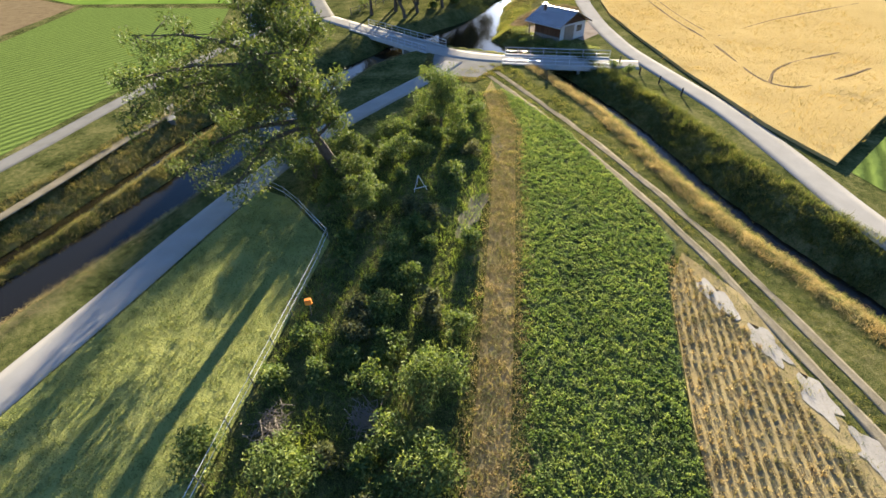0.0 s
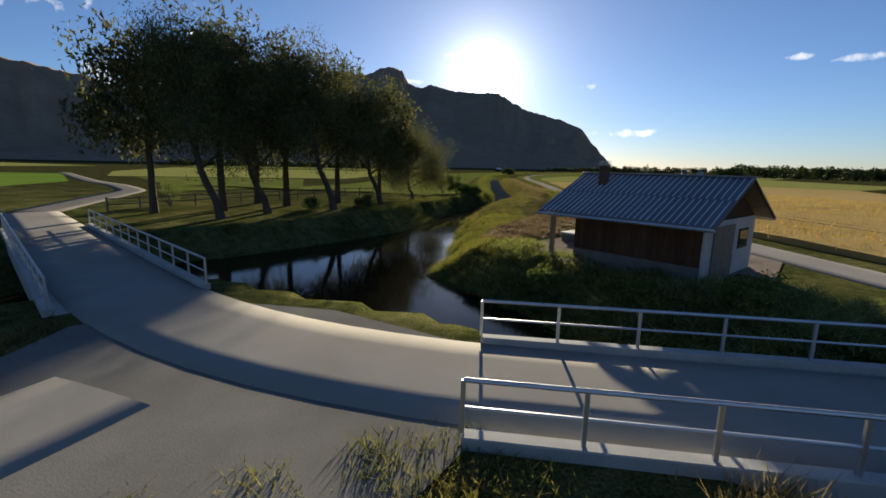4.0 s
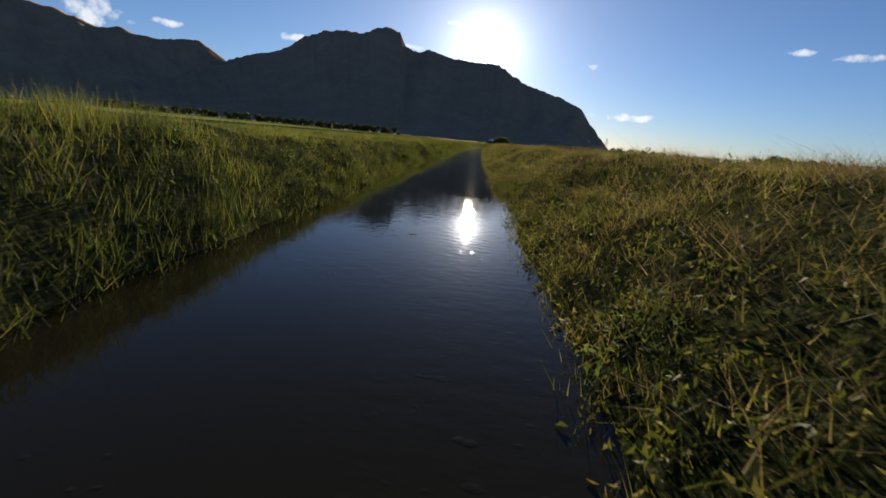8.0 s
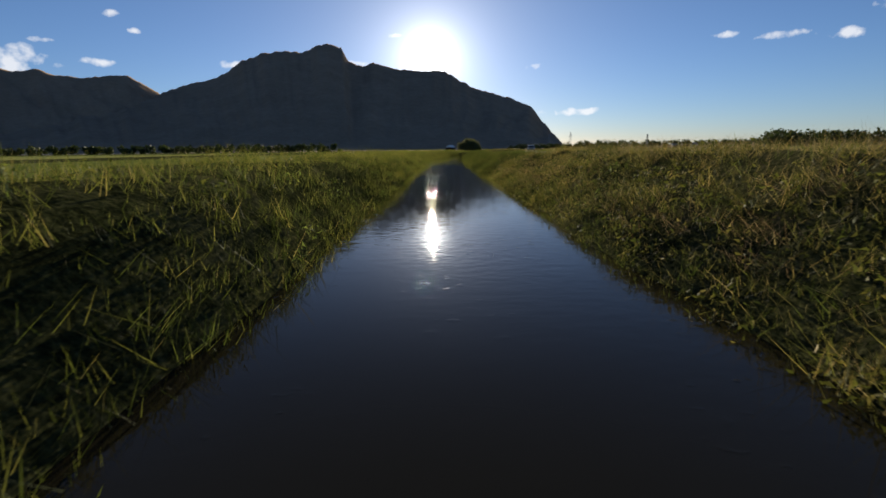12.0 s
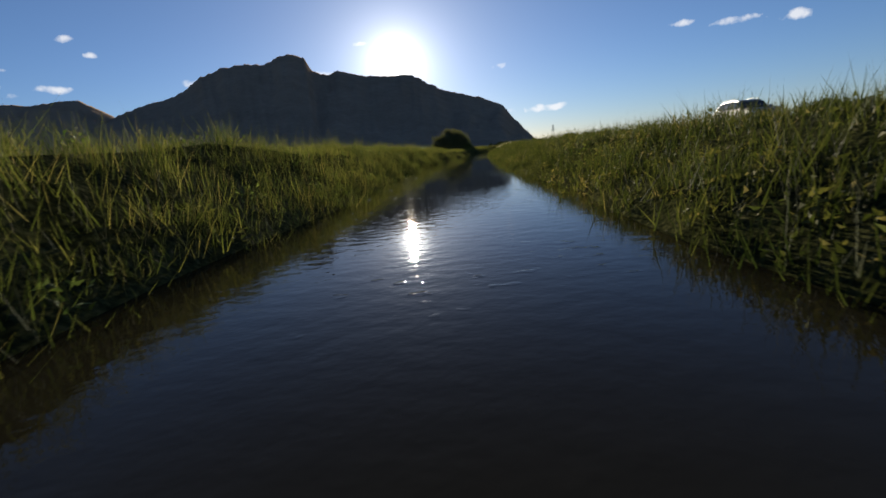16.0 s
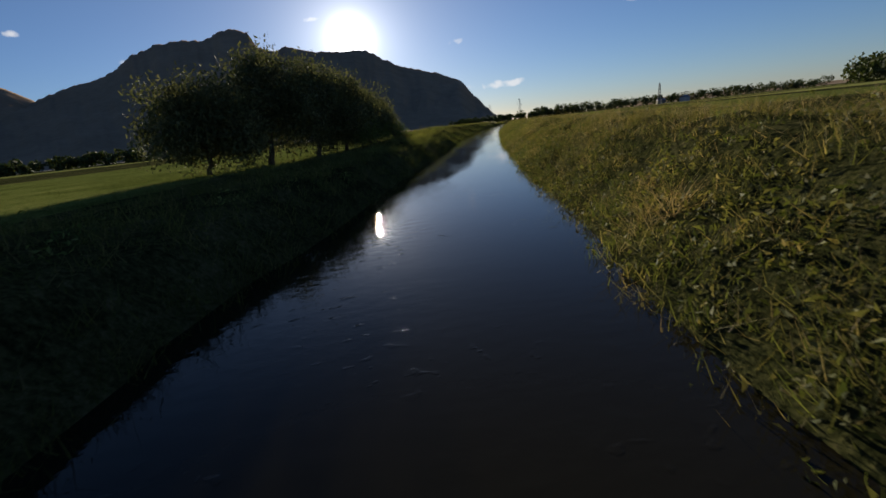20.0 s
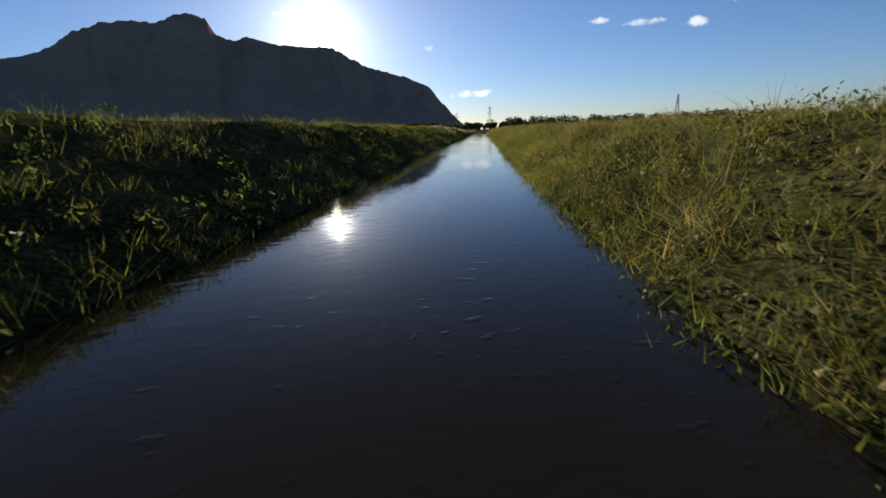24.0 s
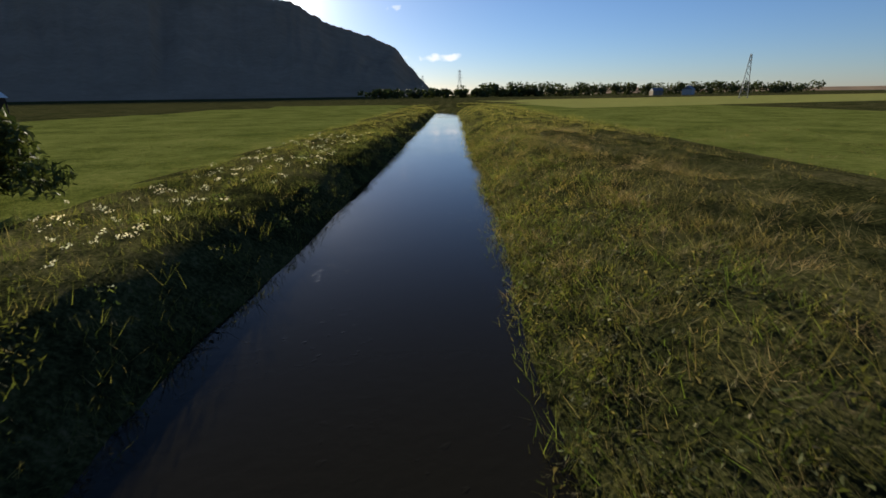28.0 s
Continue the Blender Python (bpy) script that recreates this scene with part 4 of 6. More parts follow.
# pool, ditch and the canal above the bridges
sward("bank_grass", along(MAIN, 8000, -2.0, -8.0, 21, -20, 92, 1.2), 0.23, 0.44, 0.0105, M["grass"], "rough grass on the canal bank", 0.7, 12, 21, 0.18)
sward("bank_grass", along(MAIN, 7000, 1.9, 5.8, 22, -20, 70, 1.0), 0.18, 0.37, 0.0105, M["gold"], "sunlit yellow grass on the canal bank", 0.8, 10, 22, 0.2)
sward("berm_grass", along(SIDE, 6000, 0.9, 3.6, 23, -25, 60, 1.0), 0.25, 0.5, 0.035, M["dry"], "sunlit yellow grass on the berm between the channels", 0.7, 9, 23, 0.2)
sward("bank_grass", along(SIDE, 6000, -0.9, -5.0, 24, -25, 60, 1.0), 0.25, 0.6, 0.035, M["dry"], "rough grass and weeds on the side channel's bank", 0.7, 9, 24, 0.2)
sward("crest_grass", along(DITCH, 7000, -2.2, -4.6, 25, -20, 64, 1.0), 0.28, 0.58, 0.026, M["gold"], "golden seeding grass along the ditch crest", 0.5, 10, 25, 0.16)
sward("ditch_weeds", along(DITCH, 8000, 0.8, 4.6, 26, -20, 66, 0.9), 0.3, 0.7, 0.036, M["grass"], "dark green weeds on the ditch slope", 0.7, 9, 26, 0.18)
sward("ditch_weeds", along(DITCH, 4000, -0.8, -2.8, 27, -20, 68, 1.0), 0.25, 0.5, 0.03, M["grass"], "green grass on the ditch slope", 0.7, 9, 27, 0.18)
sward("reeds", field_points(4200, [(-4.5, 78), (-1, 74.6), (3.2, 70.8), (8, 68.6), (8.8, 71.6), (5.4, 70.8), (0.6, 77.6), (0.9, 81), (1.8, 83.8), (0.2, 86), (-2.6, 90), (-4.2, 90)], 28), 0.2, 0.42, 0.015, M["bright"], "sunlit green grass and weeds below the hut", 0.7, 15, 28, 0.18)
sward("rough_grass", field_points(4500, [(-3, 84), (0.6, 80), (1.2, 82.4), (7, 88.6), (10.2, 90), (10.2, 95), (3, 95), (-2, 97)], 29), 0.12, 0.28, 0.014, M["bright"], "rough sunlit grass round the yard", 0.8, 16, 29, 0.2)


REGROWTH = field_points(5200, [(1.2, 91.5), (3.5, 97), (6.8, 104.5), (6.8, 114), (8.2, 130), (10.4, 134), (10.6, 116), (10, 100), (10.3, 93), (6, 97)], 78)
stuff("rough_grass", blades(on_ground(REGROWTH), np.full(len(REGROWTH), 0.13), 0.012, 1.0, 12, 0.2, 78, False), M["bright"], "short green regrowth on the mown meadow", "grass")
# growth that hangs over the water's edge
sward("bank_grass", along(MAIN, 1800, 1.3, 3.2, 79, 92, 142, 1.0), 0.18, 0.4, 0.010, M["bright"], "lush green grass hanging over the water's edge", 0.8, 16, 79, 0.12, WATER)
sward("bank_grass", along(MAIN, 6500, 1.95, 3.3, 80, 140, 602, 1.0), 0.14, 0.32, 0.009, M["grass"], "green grass and sedge along the waterline", 0.8, 12, 80, 0.12)
sward("bank_grass", along(MAIN, 2600, -1.75, -2.7, 83, 262, 602, 1.0), 0.15, 0.36, 0.009, M["grass"], "green grass hanging over the shaded waterline", 0.9, 10, 83, 0.14)


def tussocks(n, d0, d1, seed, y0, y1, size):
    """Points gathered in round tufts beside the canal."""
    c = np.repeat(along(MAIN, n, d0, d1, seed, y0, y1, 1.0), 6, 0)
    return c + np.random.default_rng(seed).normal(0, size, c.shape)


sward("tussocks", tussocks(420, 2.6, 8.5, 84, 98, 255, 0.13), 0.3, 0.5, 0.008, M["straw_blade"], "bleached straw tufts fallen over on the canal bank", 1.5, 12, 84, 0.07, WATER + 0.08)
sward("tussocks", tussocks(520, 2.5, 7.5, 85, 396, 602, 0.13), 0.28, 0.46, 0.008, M["gold"], "dry yellow grass tufts on the canal bank", 1.5, 10, 85, 0.07, WATER + 0.08)
sward("tussocks", tussocks(620, 2.4, 7.5, 86, 98, 602, 0.15), 0.34, 0.52, 0.009, M["dry"], "rough tall grass tufts on the canal bank", 1.1, 12, 86, 0.07, WATER + 0.08)
sward("bank_grass", along(MAIN, 5200, 2.0, 14.0, 88, 596, 690, 1.2), 0.16, 0.34, 0.022, M["bright"], "yellow-green grass on the far canal bank", 0.8, 10, 88, 0.2)
sward("bank_grass", along(MAIN, 2200, -2.0, -9.0, 89, 596, 690, 1.2), 0.16, 0.34, 0.022, M["bright"], "yellow-green grass on the far canal bank", 0.8, 10, 89, 0.2)
sward("bank_herbs", along(MAIN, 3200, 2.0, 4.6, 81, 436, 602, 1.0), 0.16, 0.36, 0.011, M["lushblade"], "lush bright green plants on the lower bank", 0.9, 12, 81, 0.16)
# fringe of these dark blades paints the shade low on the left bank
sward("reeds", along(MAIN, 2600, -1.8, -3.1, 82, 124, 260, 1.0), 0.2, 0.42, 0.012, M["shade_reed"], "waterline blades coloured dark for the bank's shade", 0.6, 9, 82, 0.12)

crop = field_points(13000, [(1.6, -12), (1.3, 19), (0.8, 42), (-1.6, 53), (0, 51), (5, 43), (9, 33), (11.2, 25.5), (9.8, 21), (8.9, 12), (8.4, -12)], 31)
stuff("crop_plants", leaf_cloud(np.c_[crop, np.full(len(crop), 0.1)], 0.2, 13, 0.125, 31, 0.6, small=True), M["crop"], "low leafy green crop plants in a dense stand", "crop")
edge = field_points(7000, [(-1.5, -12), (-1.1, 12), (-1.5, 26), (-1.9, 40), (-3.8, 52), (-1.6, 53), (1.1, 42), (1.8, 19), (2.0, -12)], 32)
stuff("margin_grass", blades(np.c_[edge, np.full(len(edge), 0.03)], np.full(len(edge), 0.2), 0.04, 0.9, 6, 0.2, 32, False), M["gold"], "flattened dry grass along the field margin", "grass")
stuff("margin_grass", blades(np.c_[edge[::4] - [0.25, 0.0], np.full(len(edge[::4]), 0.03)], np.full(len(edge[::4]), 0.26), 0.03, 0.7, 9, 0.22, 87, False), M["bright"], "green grass growing through the dry field margin", "grass")
r_ = np.random.default_rng(33)
rows_x = np.arange(9.3, 19, 0.42)
st = np.c_[np.repeat(rows_x, 420) + r_.normal(0, 0.05, len(rows_x) * 420), np.tile(r_.uniform(-10, 25, 420), len(rows_x)) + r_.normal(0, 2, len(rows_x) * 420)]
st[:, 0] += 0.1 * (st[:, 1] - 12)
right_edge = np.interp(st[:, 1], [-10, 3, 12, 15, 18, 21.5, 24.5], [20, 17.5, 14.8, 14.2, 13.4, 12.2, 11.4])
st = st[(st[:, 0] < right_edge) & (st[:, 1] < 24)]
stuff("stubble_rows", blades(np.c_[st, np.full(len(st), 0.03)], np.full(len(st), 0.2), 0.045, 0.5, 5, 0.06, 33, False), M["gold"], "cut straw stubble standing in rows", "stubble")
mead = field_points(10000, [(-11.8, -12), (-12, 9), (-12.2, 23), (-17.5, 28), (-20.3, 29), (-22.5, 14), (-26, -5), (-27, -12)], 34)
stuff("meadow_grass", blades(np.c_[mead, np.full(len(mead), 0.02)], np.full(len(mead), 0.1), 0.05, 1.2, 7, 0.2, 34, False), M["meadow_blade"], "short mown grass with drying cuttings", "grass")
wheat = field_points(17000, [(27, 38), (24.3, 45), (20.6, 61), (17.9, 75), (15.5, 90), (14.9, 112), (16.8, 140), (19.9, 180), (26, 200), (60, 150), (50, 64)], 35)


def off_line(p, line, gap):
    return np.abs(line_distance(p[:, 0], p[:, 1], np.array(line, float))) > gap


for tram in ([(35, 234), (22, 121), (25, 83), (27, 74), (28, 52), (46, 65)], [(36.2, 234), (23.6, 121), (26.6, 84), (28.4, 76)], [(27, 74), (40, 86), (62, 100)], [(28, 54), (30, 62), (48, 72)]):
    wheat = wheat[off_line(wheat, tram, 0.35)]
    tl = smooth_line(np.array(tram, float), 3.0)
    ribbon("tramline", tl, 0.42, M["hay"], "dark wheel line through the ripe wheat", "tramline", lift=0.36, wobble=0.4)
stuff("wheat_stalks", blades(np.c_[wheat, np.full(len(wheat), 0.2) + ground_base(wheat[:, 1])], np.full(len(wheat), 0.42), 0.09, 0.35, 4, 0.3, 35, False), M["wheat_blade"], "standing ripe wheat stalks and ears", "wheat")
hay = field_points(9000, [(-1.8, 82.8), (-0.5, 87.6), (2.6, 95), (4.6, 98.5), (7.5, 98), (10.2, 96), (10.2, 92), (9.8, 88.4), (7.6, 89.0), (2.6, 84.2), (0.4, 82.0), (-0.8, 81.6)], 36)
hp = on_ground(hay, 0.03)
swath = 0.06 + 0.2 * np.clip(wave(hp[:, 0], hp[:, 1], 1.2, 6), 0, 1)
hp[:, 2] += 0.12 * np.clip(wave(hp[:, 0], hp[:, 1], 1.2, 6) - 0.2, 0, 1)
stuff("hay_swaths", blades(hp, swath, 0.03, 2.4, 9, 0.22, 36, False), M["straw_blade"], "mown hay drying in loose brown swaths", "hay")

# slumped bare clay at the waterline
cy_, cd_ = np.meshgrid(np.linspace(556.6, 560.6, 40), np.linspace(1.9, 2.5, 12), indexing="ij")
cline = np.c_[np.interp(cy_.ravel(), MAIN[:, 1], MAIN[:, 0]), cy_.ravel()]
cw = (cd_ - 1.9) * (1 - np.abs((cy_ - 558.6) / 2.0) ** 3) * (1 + 0.25 * wave(cy_, cd_ * 0, 1.6, 3)) + 1.9
cxy = cline + np.c_[cw.ravel() * 0.945, -cw.ravel() * 0.327]
cz = sheet_z(cxy[:, 0], cxy[:, 1]) + 0.035 + 0.03 * wave(cxy[:, 0], cxy[:, 1], 0.5, 7)
ci = (np.arange(39)[:, None] * 12 + np.arange(11)[None]).ravel()
tagged(new("clay_slump", mesh_of("clay_slump", np.c_[cxy, cz], np.stack([ci, ci + 1, ci + 13, ci + 12], -1), M["clay"], True)), "bare brown clay slumped at the waterline", "clay bank", kind="structure")

lump = field_points(900, [(-1.2, 83.6), (-0.2, 87.4), (2.8, 94.6), (5, 97.5), (9.6, 96), (10.0, 91), (9.6, 88.6), (7.6, 89.2), (2.4, 84.4), (0.2, 82.6)], 37)
stuff("hay_heaps", leaf_cloud(on_ground(lump, 0.06), 0.34, 26, 0.15, 37, 0.3), M["straw_blade"], "small loose heaps of brown cut hay", "hay")

mat_ = along(MAIN, 7500, 2.1, 4.6, 54, 97, 600, 1.2)
mat_ = mat_[wave(mat_[:, 0], mat_[:, 1], 2.2, 54) > -0.5]
stuff("bank_herbs", leaf_cloud(on_ground(mat_, 0.06), 0.19, 12, 0.062, 54, 0.35, small=True), M["mat"], "low leafy plants matted along the waterline", "weeds")

low_ = along(MAIN, 5200, 2.05, 3.9, 56, 97, 600, 1.0)
stuff("bank_herbs", leaf_cloud(on_ground(low_, 0.07), 0.24, 13, 0.066, 56, 0.4, small=True), M["mat"], "leafy green plants along the lower bank", "weeds")

# broad-leaved weeds among the bank grass
for seed_, n_, d0_, d1_, mt_, lb_ in ((41, 2800, 2.3, 5.0, "weed", "broad-leaved green weeds in the bank grass"), (42, 1500, -2.2, -6.0, "weed", "broad-leaved weeds along the shaded bank"), (43, 320, 2.2, 4.0, "leaf", "dark leafy clumps along the bank"), (46, 1100, -1.9, -4.6, "leaf", "dark leafy growth along the shaded water's edge")):
    w_ = along(MAIN, n_, d0_, d1_, seed_, 96, 605, 1.2)
    w_ = w_[wave(w_[:, 0], w_[:, 1], 5.0, seed_) > -0.25]
    wp = on_ground(w_, 0.12)
    wp = wp[wp[:, 2] > WATER + 0.1]
    stuff("weeds", leaf_cloud(wp, 0.24, 28, 0.066, seed_, 0.75, small=True), M[mt_], lb_, "weeds")
wf = along(MAIN, 420, -3.2, -6.5, 44, 540, 600, 1.2)
stuff("white_flowers", leaf_cloud(on_ground(wf, 0.3), 0.12, 12, 0.035, 44, 0.4), M["tape_white"], "small white umbel flowers on the bank", "flowers")
wf = along(MAIN, 40, 3.0, 4.6, 45, 366, 380, 1.2)
stuff("white_flowers", leaf_cloud(on_ground(wf, 0.3), 0.14, 24, 0.035, 45, 0.4), M["tape_white"], "creamy white umbel flowers on the bank", "flowers")


def grow(seed, H, spread, limbs, clear, lean=(0, 0), trunk=0.02, twigs=4, boughs=()):
    """Trunk, limbs and the places of the leaf clumps of a tree of height H."""
    r = np.random.default_rng(seed)
    lx, ly = lean
    fork = H * clear
    t0 = np.array([[0, 0, -0.25], [lx * 0.1, ly * 0.1, fork * 0.35], [lx * 0.3 + r.normal(0, 0.1), ly * 0.3, fork * 0.7], [lx * 0.5, ly * 0.5, fork]])
    top = np.array([[lx * 0.5, ly * 0.5, fork], [lx * 0.7 + r.normal(0, 0.3), ly * 0.7 + r.normal(0, 0.3), fork + (H - fork) * 0.45], [lx + r.normal(0, 0.4), ly + r.normal(0, 0.4), H * 0.92]])
    R = H * trunk
    trunk_mesh = join([tube(t0, [R * 1.5, R * 1.1, R, R * 0.9], 9), tube(top, [R * 0.85, R * 0.5, R * 0.08], 7)])
    arms, clumps = [], []
    for k in range(limbs):
        a = 2.4 * k + r.uniform(-0.4, 0.4)
        u = (k + 0.5) / limbs
        z0 = fork * 0.9 + (H - fork) * u * 0.62
        start = np.array([lx * (0.5 + 0.4 * u), ly * (0.5 + 0.4 * u), z0])
        reach = spread * (1 - 0.55 * u ** 1.5) * r.uniform(0.75, 1.1)
        rise = (H - fork) * r.uniform(0.16, 0.34)
        d = np.array([math.cos(a), math.sin(a)])
        pts = np.array([[*(start[:2] + d * reach * f), start[2] + rise * (f ** 0.7)] for f in (0, 0.3, 0.6, 1.0)]) + r.normal(0, 0.12, (4, 3)) * [[0], [1], [1], [1]]
        arm = [tube(pts, [R * 0.5, R * 0.34, R * 0.2, R * 0.05], 6)]
        for f in (0.5, 0.72, 0.9, 1.0):
            c = pts[0] + (pts[3] - pts[0]) * f
            clumps.append(c + r.normal(0, 0.25 * spread / 4, 3))
        for _ in range(twigs):
            f = r.uniform(0.35, 1)
            b = pts[0] + (pts[3] - pts[0]) * f
            e = b + np.r_[r.normal(0, spread * 0.22, 2), r.uniform(-0.05, 0.16) * H * 0.7]
            arm.append(tube(np.array([b, (b + e) / 2 + r.normal(0, 0.08, 3), e]), [R * 0.14, R * 0.09, R * 0.02], 4))
            clumps += [e, (b + e) / 2 + r.normal(0, 0.2, 3)]
        arms.append(join(arm))
    # long single boughs: reach in x and y, height at the trunk and at the tip
    for bx, by, z0, z1 in boughs:
        u = z0 / H
        pts = np.array([[lx * u + bx * f, ly * u + by * f, z0 + (z1 - z0) * f + 1.1 * math.sin(3.14 * f)] for f in (0, 0.25, 0.5, 0.75, 1.0)]) + r.normal(0, 0.15, (5, 3)) * [[0], [1], [1], [1], [1]]
        arm = [tube(pts, [R * 0.55, R * 0.42, R * 0.3, R * 0.18, R * 0.05], 7)]
        for f in np.linspace(0.3, 1.0, 9):
            b = np.array([np.interp(f, (0, 0.25, 0.5, 0.75, 1.0), pts[:, k]) for k in range(3)])
            for _ in range(3):
                e = b + np.r_[r.normal(0, 1.0, 2), r.uniform(-1.3, 0.7)]
                arm.append(tube(np.array([b, (b + e) / 2 + r.normal(0, 0.08, 3), e]), [R * 0.12, R * 0.08, R * 0.02], 4))
                clumps.append(e)
        arms.append(join(arm))
    for _ in range(limbs):
        clumps.append(np.array([lx + r.normal(0, spread * 0.3), ly + r.normal(0, spread * 0.3), H * r.uniform(0.78, 1.0)]))
    return trunk_mesh, arms, np.array(clumps)


def tree(name, x, y, H, spread, limbs, clear, seed, mat, label, lean=(0, 0), trunk=0.02, count=60, size=0.22, clump=1.0, droop=0.4, rz=0, group="", category="tree", z=None, boughs=()):
    trunk_mesh, arms, clumps = grow(seed, H, spread, limbs, clear, lean, trunk, boughs=boughs)
    base = float(ground_z(np.array([x]), np.array([y]))[0]) if z is None else z
    t = thing(name, x, y, base, rz, label, category, group)
    part("trunk", trunk_mesh, M["bark"], t)
    for arm in arms:
        part("limb", arm, M["bark"], t)
    part("crown", leaf_cloud(clumps, clump, count, size, seed, 0.85, droop, small=True), M[mat], t)
    return t


GROVE = [(-21.0, 87.7, 15), (-19.5, 92, 14), (-15.4, 96.5, 15), (-12.8, 104.4, 13), (-10.4, 112.3, 9.5), (-24, 93, 16), (-21, 99, 16), (-17.5, 104, 15), (-14.5, 111, 13), (-28, 90, 14), (-25, 101, 15)]
for k, (x, y, H) in enumerate(GROVE):
    near_ = k == 4
    tree("grove_tree", x, y, H, 5.0 if near_ else 4.2 + 0.3 * (k % 3), 13 if near_ else 11, 0.14 if near_ else 0.24 if k < 5 else 0.34, 40 + k, "willow", "tall leaning bankside tree with a loose silvery-green crown", (-1.0 if near_ else -2.2 if k < 5 else 0.6, -0.8), 0.017, 430 if near_ else 200 if k < 5 else 60, 0.125 if near_ else 0.16 if k < 5 else 0.42, 1.35, 1.2, 0, "trees beside the pool")
tree("oak_tree", -14.4, 31.4, 16.5, 3.4, 15, 0.27, 70, "oak", "large broad old tree with a ragged open crown", (-1.6, -2.2), 0.024, 92, 0.24, 0.8, 0.5, 0, boughs=[(-11, -4.2, 7.5, 9.6), (-9, -2.6, 9, 12.4), (-5.5, -7.0, 8, 11.2), (1.0, -6.5, 8, 12.2), (-8.5, -5.2, 5.6, 4.2), (-4, -6.5, 5.2, 3.4), (-6.5, -1.2, 6.2, 5.6), (-8.5, -6.5, 8.5, 9.0)])
tree("young_tree", -7.1, 41.5, 6.2, 2.5, 11, 0.2, 71, "leaf", "young bright green broadleaf tree", (0, 0), 0.018, 90, 0.17, 0.75, 0.2, 0)
for k, (x, y, H, s) in enumerate([(16.4, 427.4, 3.9, 2.4), (18.4, 430.6, 5.5, 2.7), (20.4, 434.5, 5.2, 2.7), (21.9, 438.6, 5.0, 2.6), (23.0, 443, 4.6, 2.5), (24.4, 448, 4.0, 2.3)]):
    tree("willow_tree", x, y, H, s, 13, 0.17, 80 + k, "willow", "low bankside willow with a dense rounded drooping crown", (0.3, 0), 0.024, 130, 0.17, 0.9, 1.0, k * 30, "willows on the bank")


def bush(x, y, H, R, seed, mat="leaf", label="dense green shrub", name="shrub", group="shrubs between meadow and field", size=0.18, count=110):
    r = np.random.default_rng(seed)
    n = max(9, int(11 * R))
    a, rad, h = r.uniform(0, 6.28, n), R * r.uniform(0.1, 0.85, n), r.uniform(0.3, 0.95, n) * H
    c = np.c_[np.cos(a) * rad, np.sin(a) * rad, h * (1 - 0.35 * (rad / R) ** 2)]
    t = thing(name, x, y, float(ground_z(np.array([x]), np.array([y]))[0]), 0, label, "shrub", group)
    stems = [tube(np.array([[0, 0, -0.1], [p[0] * 0.4, p[1] * 0.4, p[2] * 0.6], p]), [0.04, 0.03, 0.008], 5) for p in c[:7]]
    part("woody_base", join(stems), M["bark"], t)
    part("foliage", leaf_cloud(c, 0.42 * R ** 0.5 + 0.12, count, size * 1.1, seed, 0.8, 0.15, small=True), M[mat], t)


r_ = np.random.default_rng(5)
taken = [(-7, 30, 1.6), (-3, 27, 1.5), (-1.5, 38, 1.2), (-15.2, 33, 0.5), (-7, 42, 0.4), (-10.2, 9.2, 1.3), (-6, 10.2, 1.0)]
made = 0
for x, y, H, R in [(-3.2, 12.5, 2.6, 2.0), (-2.4, 8.2, 2.2, 1.6), (-8.6, 7.5, 1.8, 1.6), (-12.6, 7.6, 1.6, 1.3), (-10.6, 27.5, 2.8, 1.8), (-4.2, 45, 1.6, 1.5), (-9.2, 45.5, 1.7, 1.7), (-11.5, 40, 1.8, 1.8), (-12.4, 30.6, 3.0, 1.9), (-4.8, 39.5, 1.8, 1.5), (-16.4, 31.2, 3.1, 1.9), (-19.0, 33.0, 2.7, 1.6), (-14.6, 34.2, 3.2, 2.0), (-10.4, 35.2, 2.4, 1.7)]:
    bush(x, y, H, R, 100 + made, mat="oak" if H > 2.9 else "leaf", label="large dense green shrub", count=210 if H > 2.6 else 150, size=0.165)
    taken.append((x, y, R * 0.8))
    made += 1
tries = 0
while made < 74 and tries < 3000:
    tries += 1
    y = r_.uniform(-4, 51)
    lo, hi = np.interp(y, [-4, 24, 30, 50], [-11.2, -11.5, -16, -9.5]), np.interp(y, [-4, 26, 40, 51], [-1.6, -2.0, -2.6, -4.8])
    x, R = r_.uniform(lo, hi), r_.uniform(0.6, 1.4)
    if min(hi - x, x - lo) < R * 0.5 or any((x - a) ** 2 + (y - b) ** 2 < (0.75 * (R + c)) ** 2 for a, b, c in taken):
        continue
    bush(x, y, R * r_.uniform(0.9, 1.5), R, 100 + made, mat="leaf" if r_.uniform() < 0.7 else "willow", label="leafy green shrub among tall weeds")
    taken.append((x, y, R))
    made += 1
weeds = field_points(9000, [(-11.4, -8), (-11.8, 23), (-16.5, 29), (-12.5, 45), (-8, 53), (-4.2, 52), (-2, 40), (-1.6, 26), (-1, -8)], 38)
sward("weeds", weeds, 0.2, 0.6, 0.06, M["weedblade"], "tall green weeds under the shrubs", 0.6, 6, 38, 0.2)
for k, (x, y, H, R) in enumerate([(-8.4, 131.7, 3.7, 1.9), (-5.9, 132.2, 3.2, 2.1), (-3.0, 131.4, 2.0, 1.5), (-4.5, 129.2, 1.6, 1.3), (-2.9, 127.2, 1.5, 1.1), (-13.5, 100, 1.1, 1.0), (-17.2, 95.6, 1.2, 1.0)]):
    bush(x, y, H, R, 200 + k, mat="oak", label="dense bankside bush leaning over the water", group="bushes on the canal bank", size=0.125, count=400)
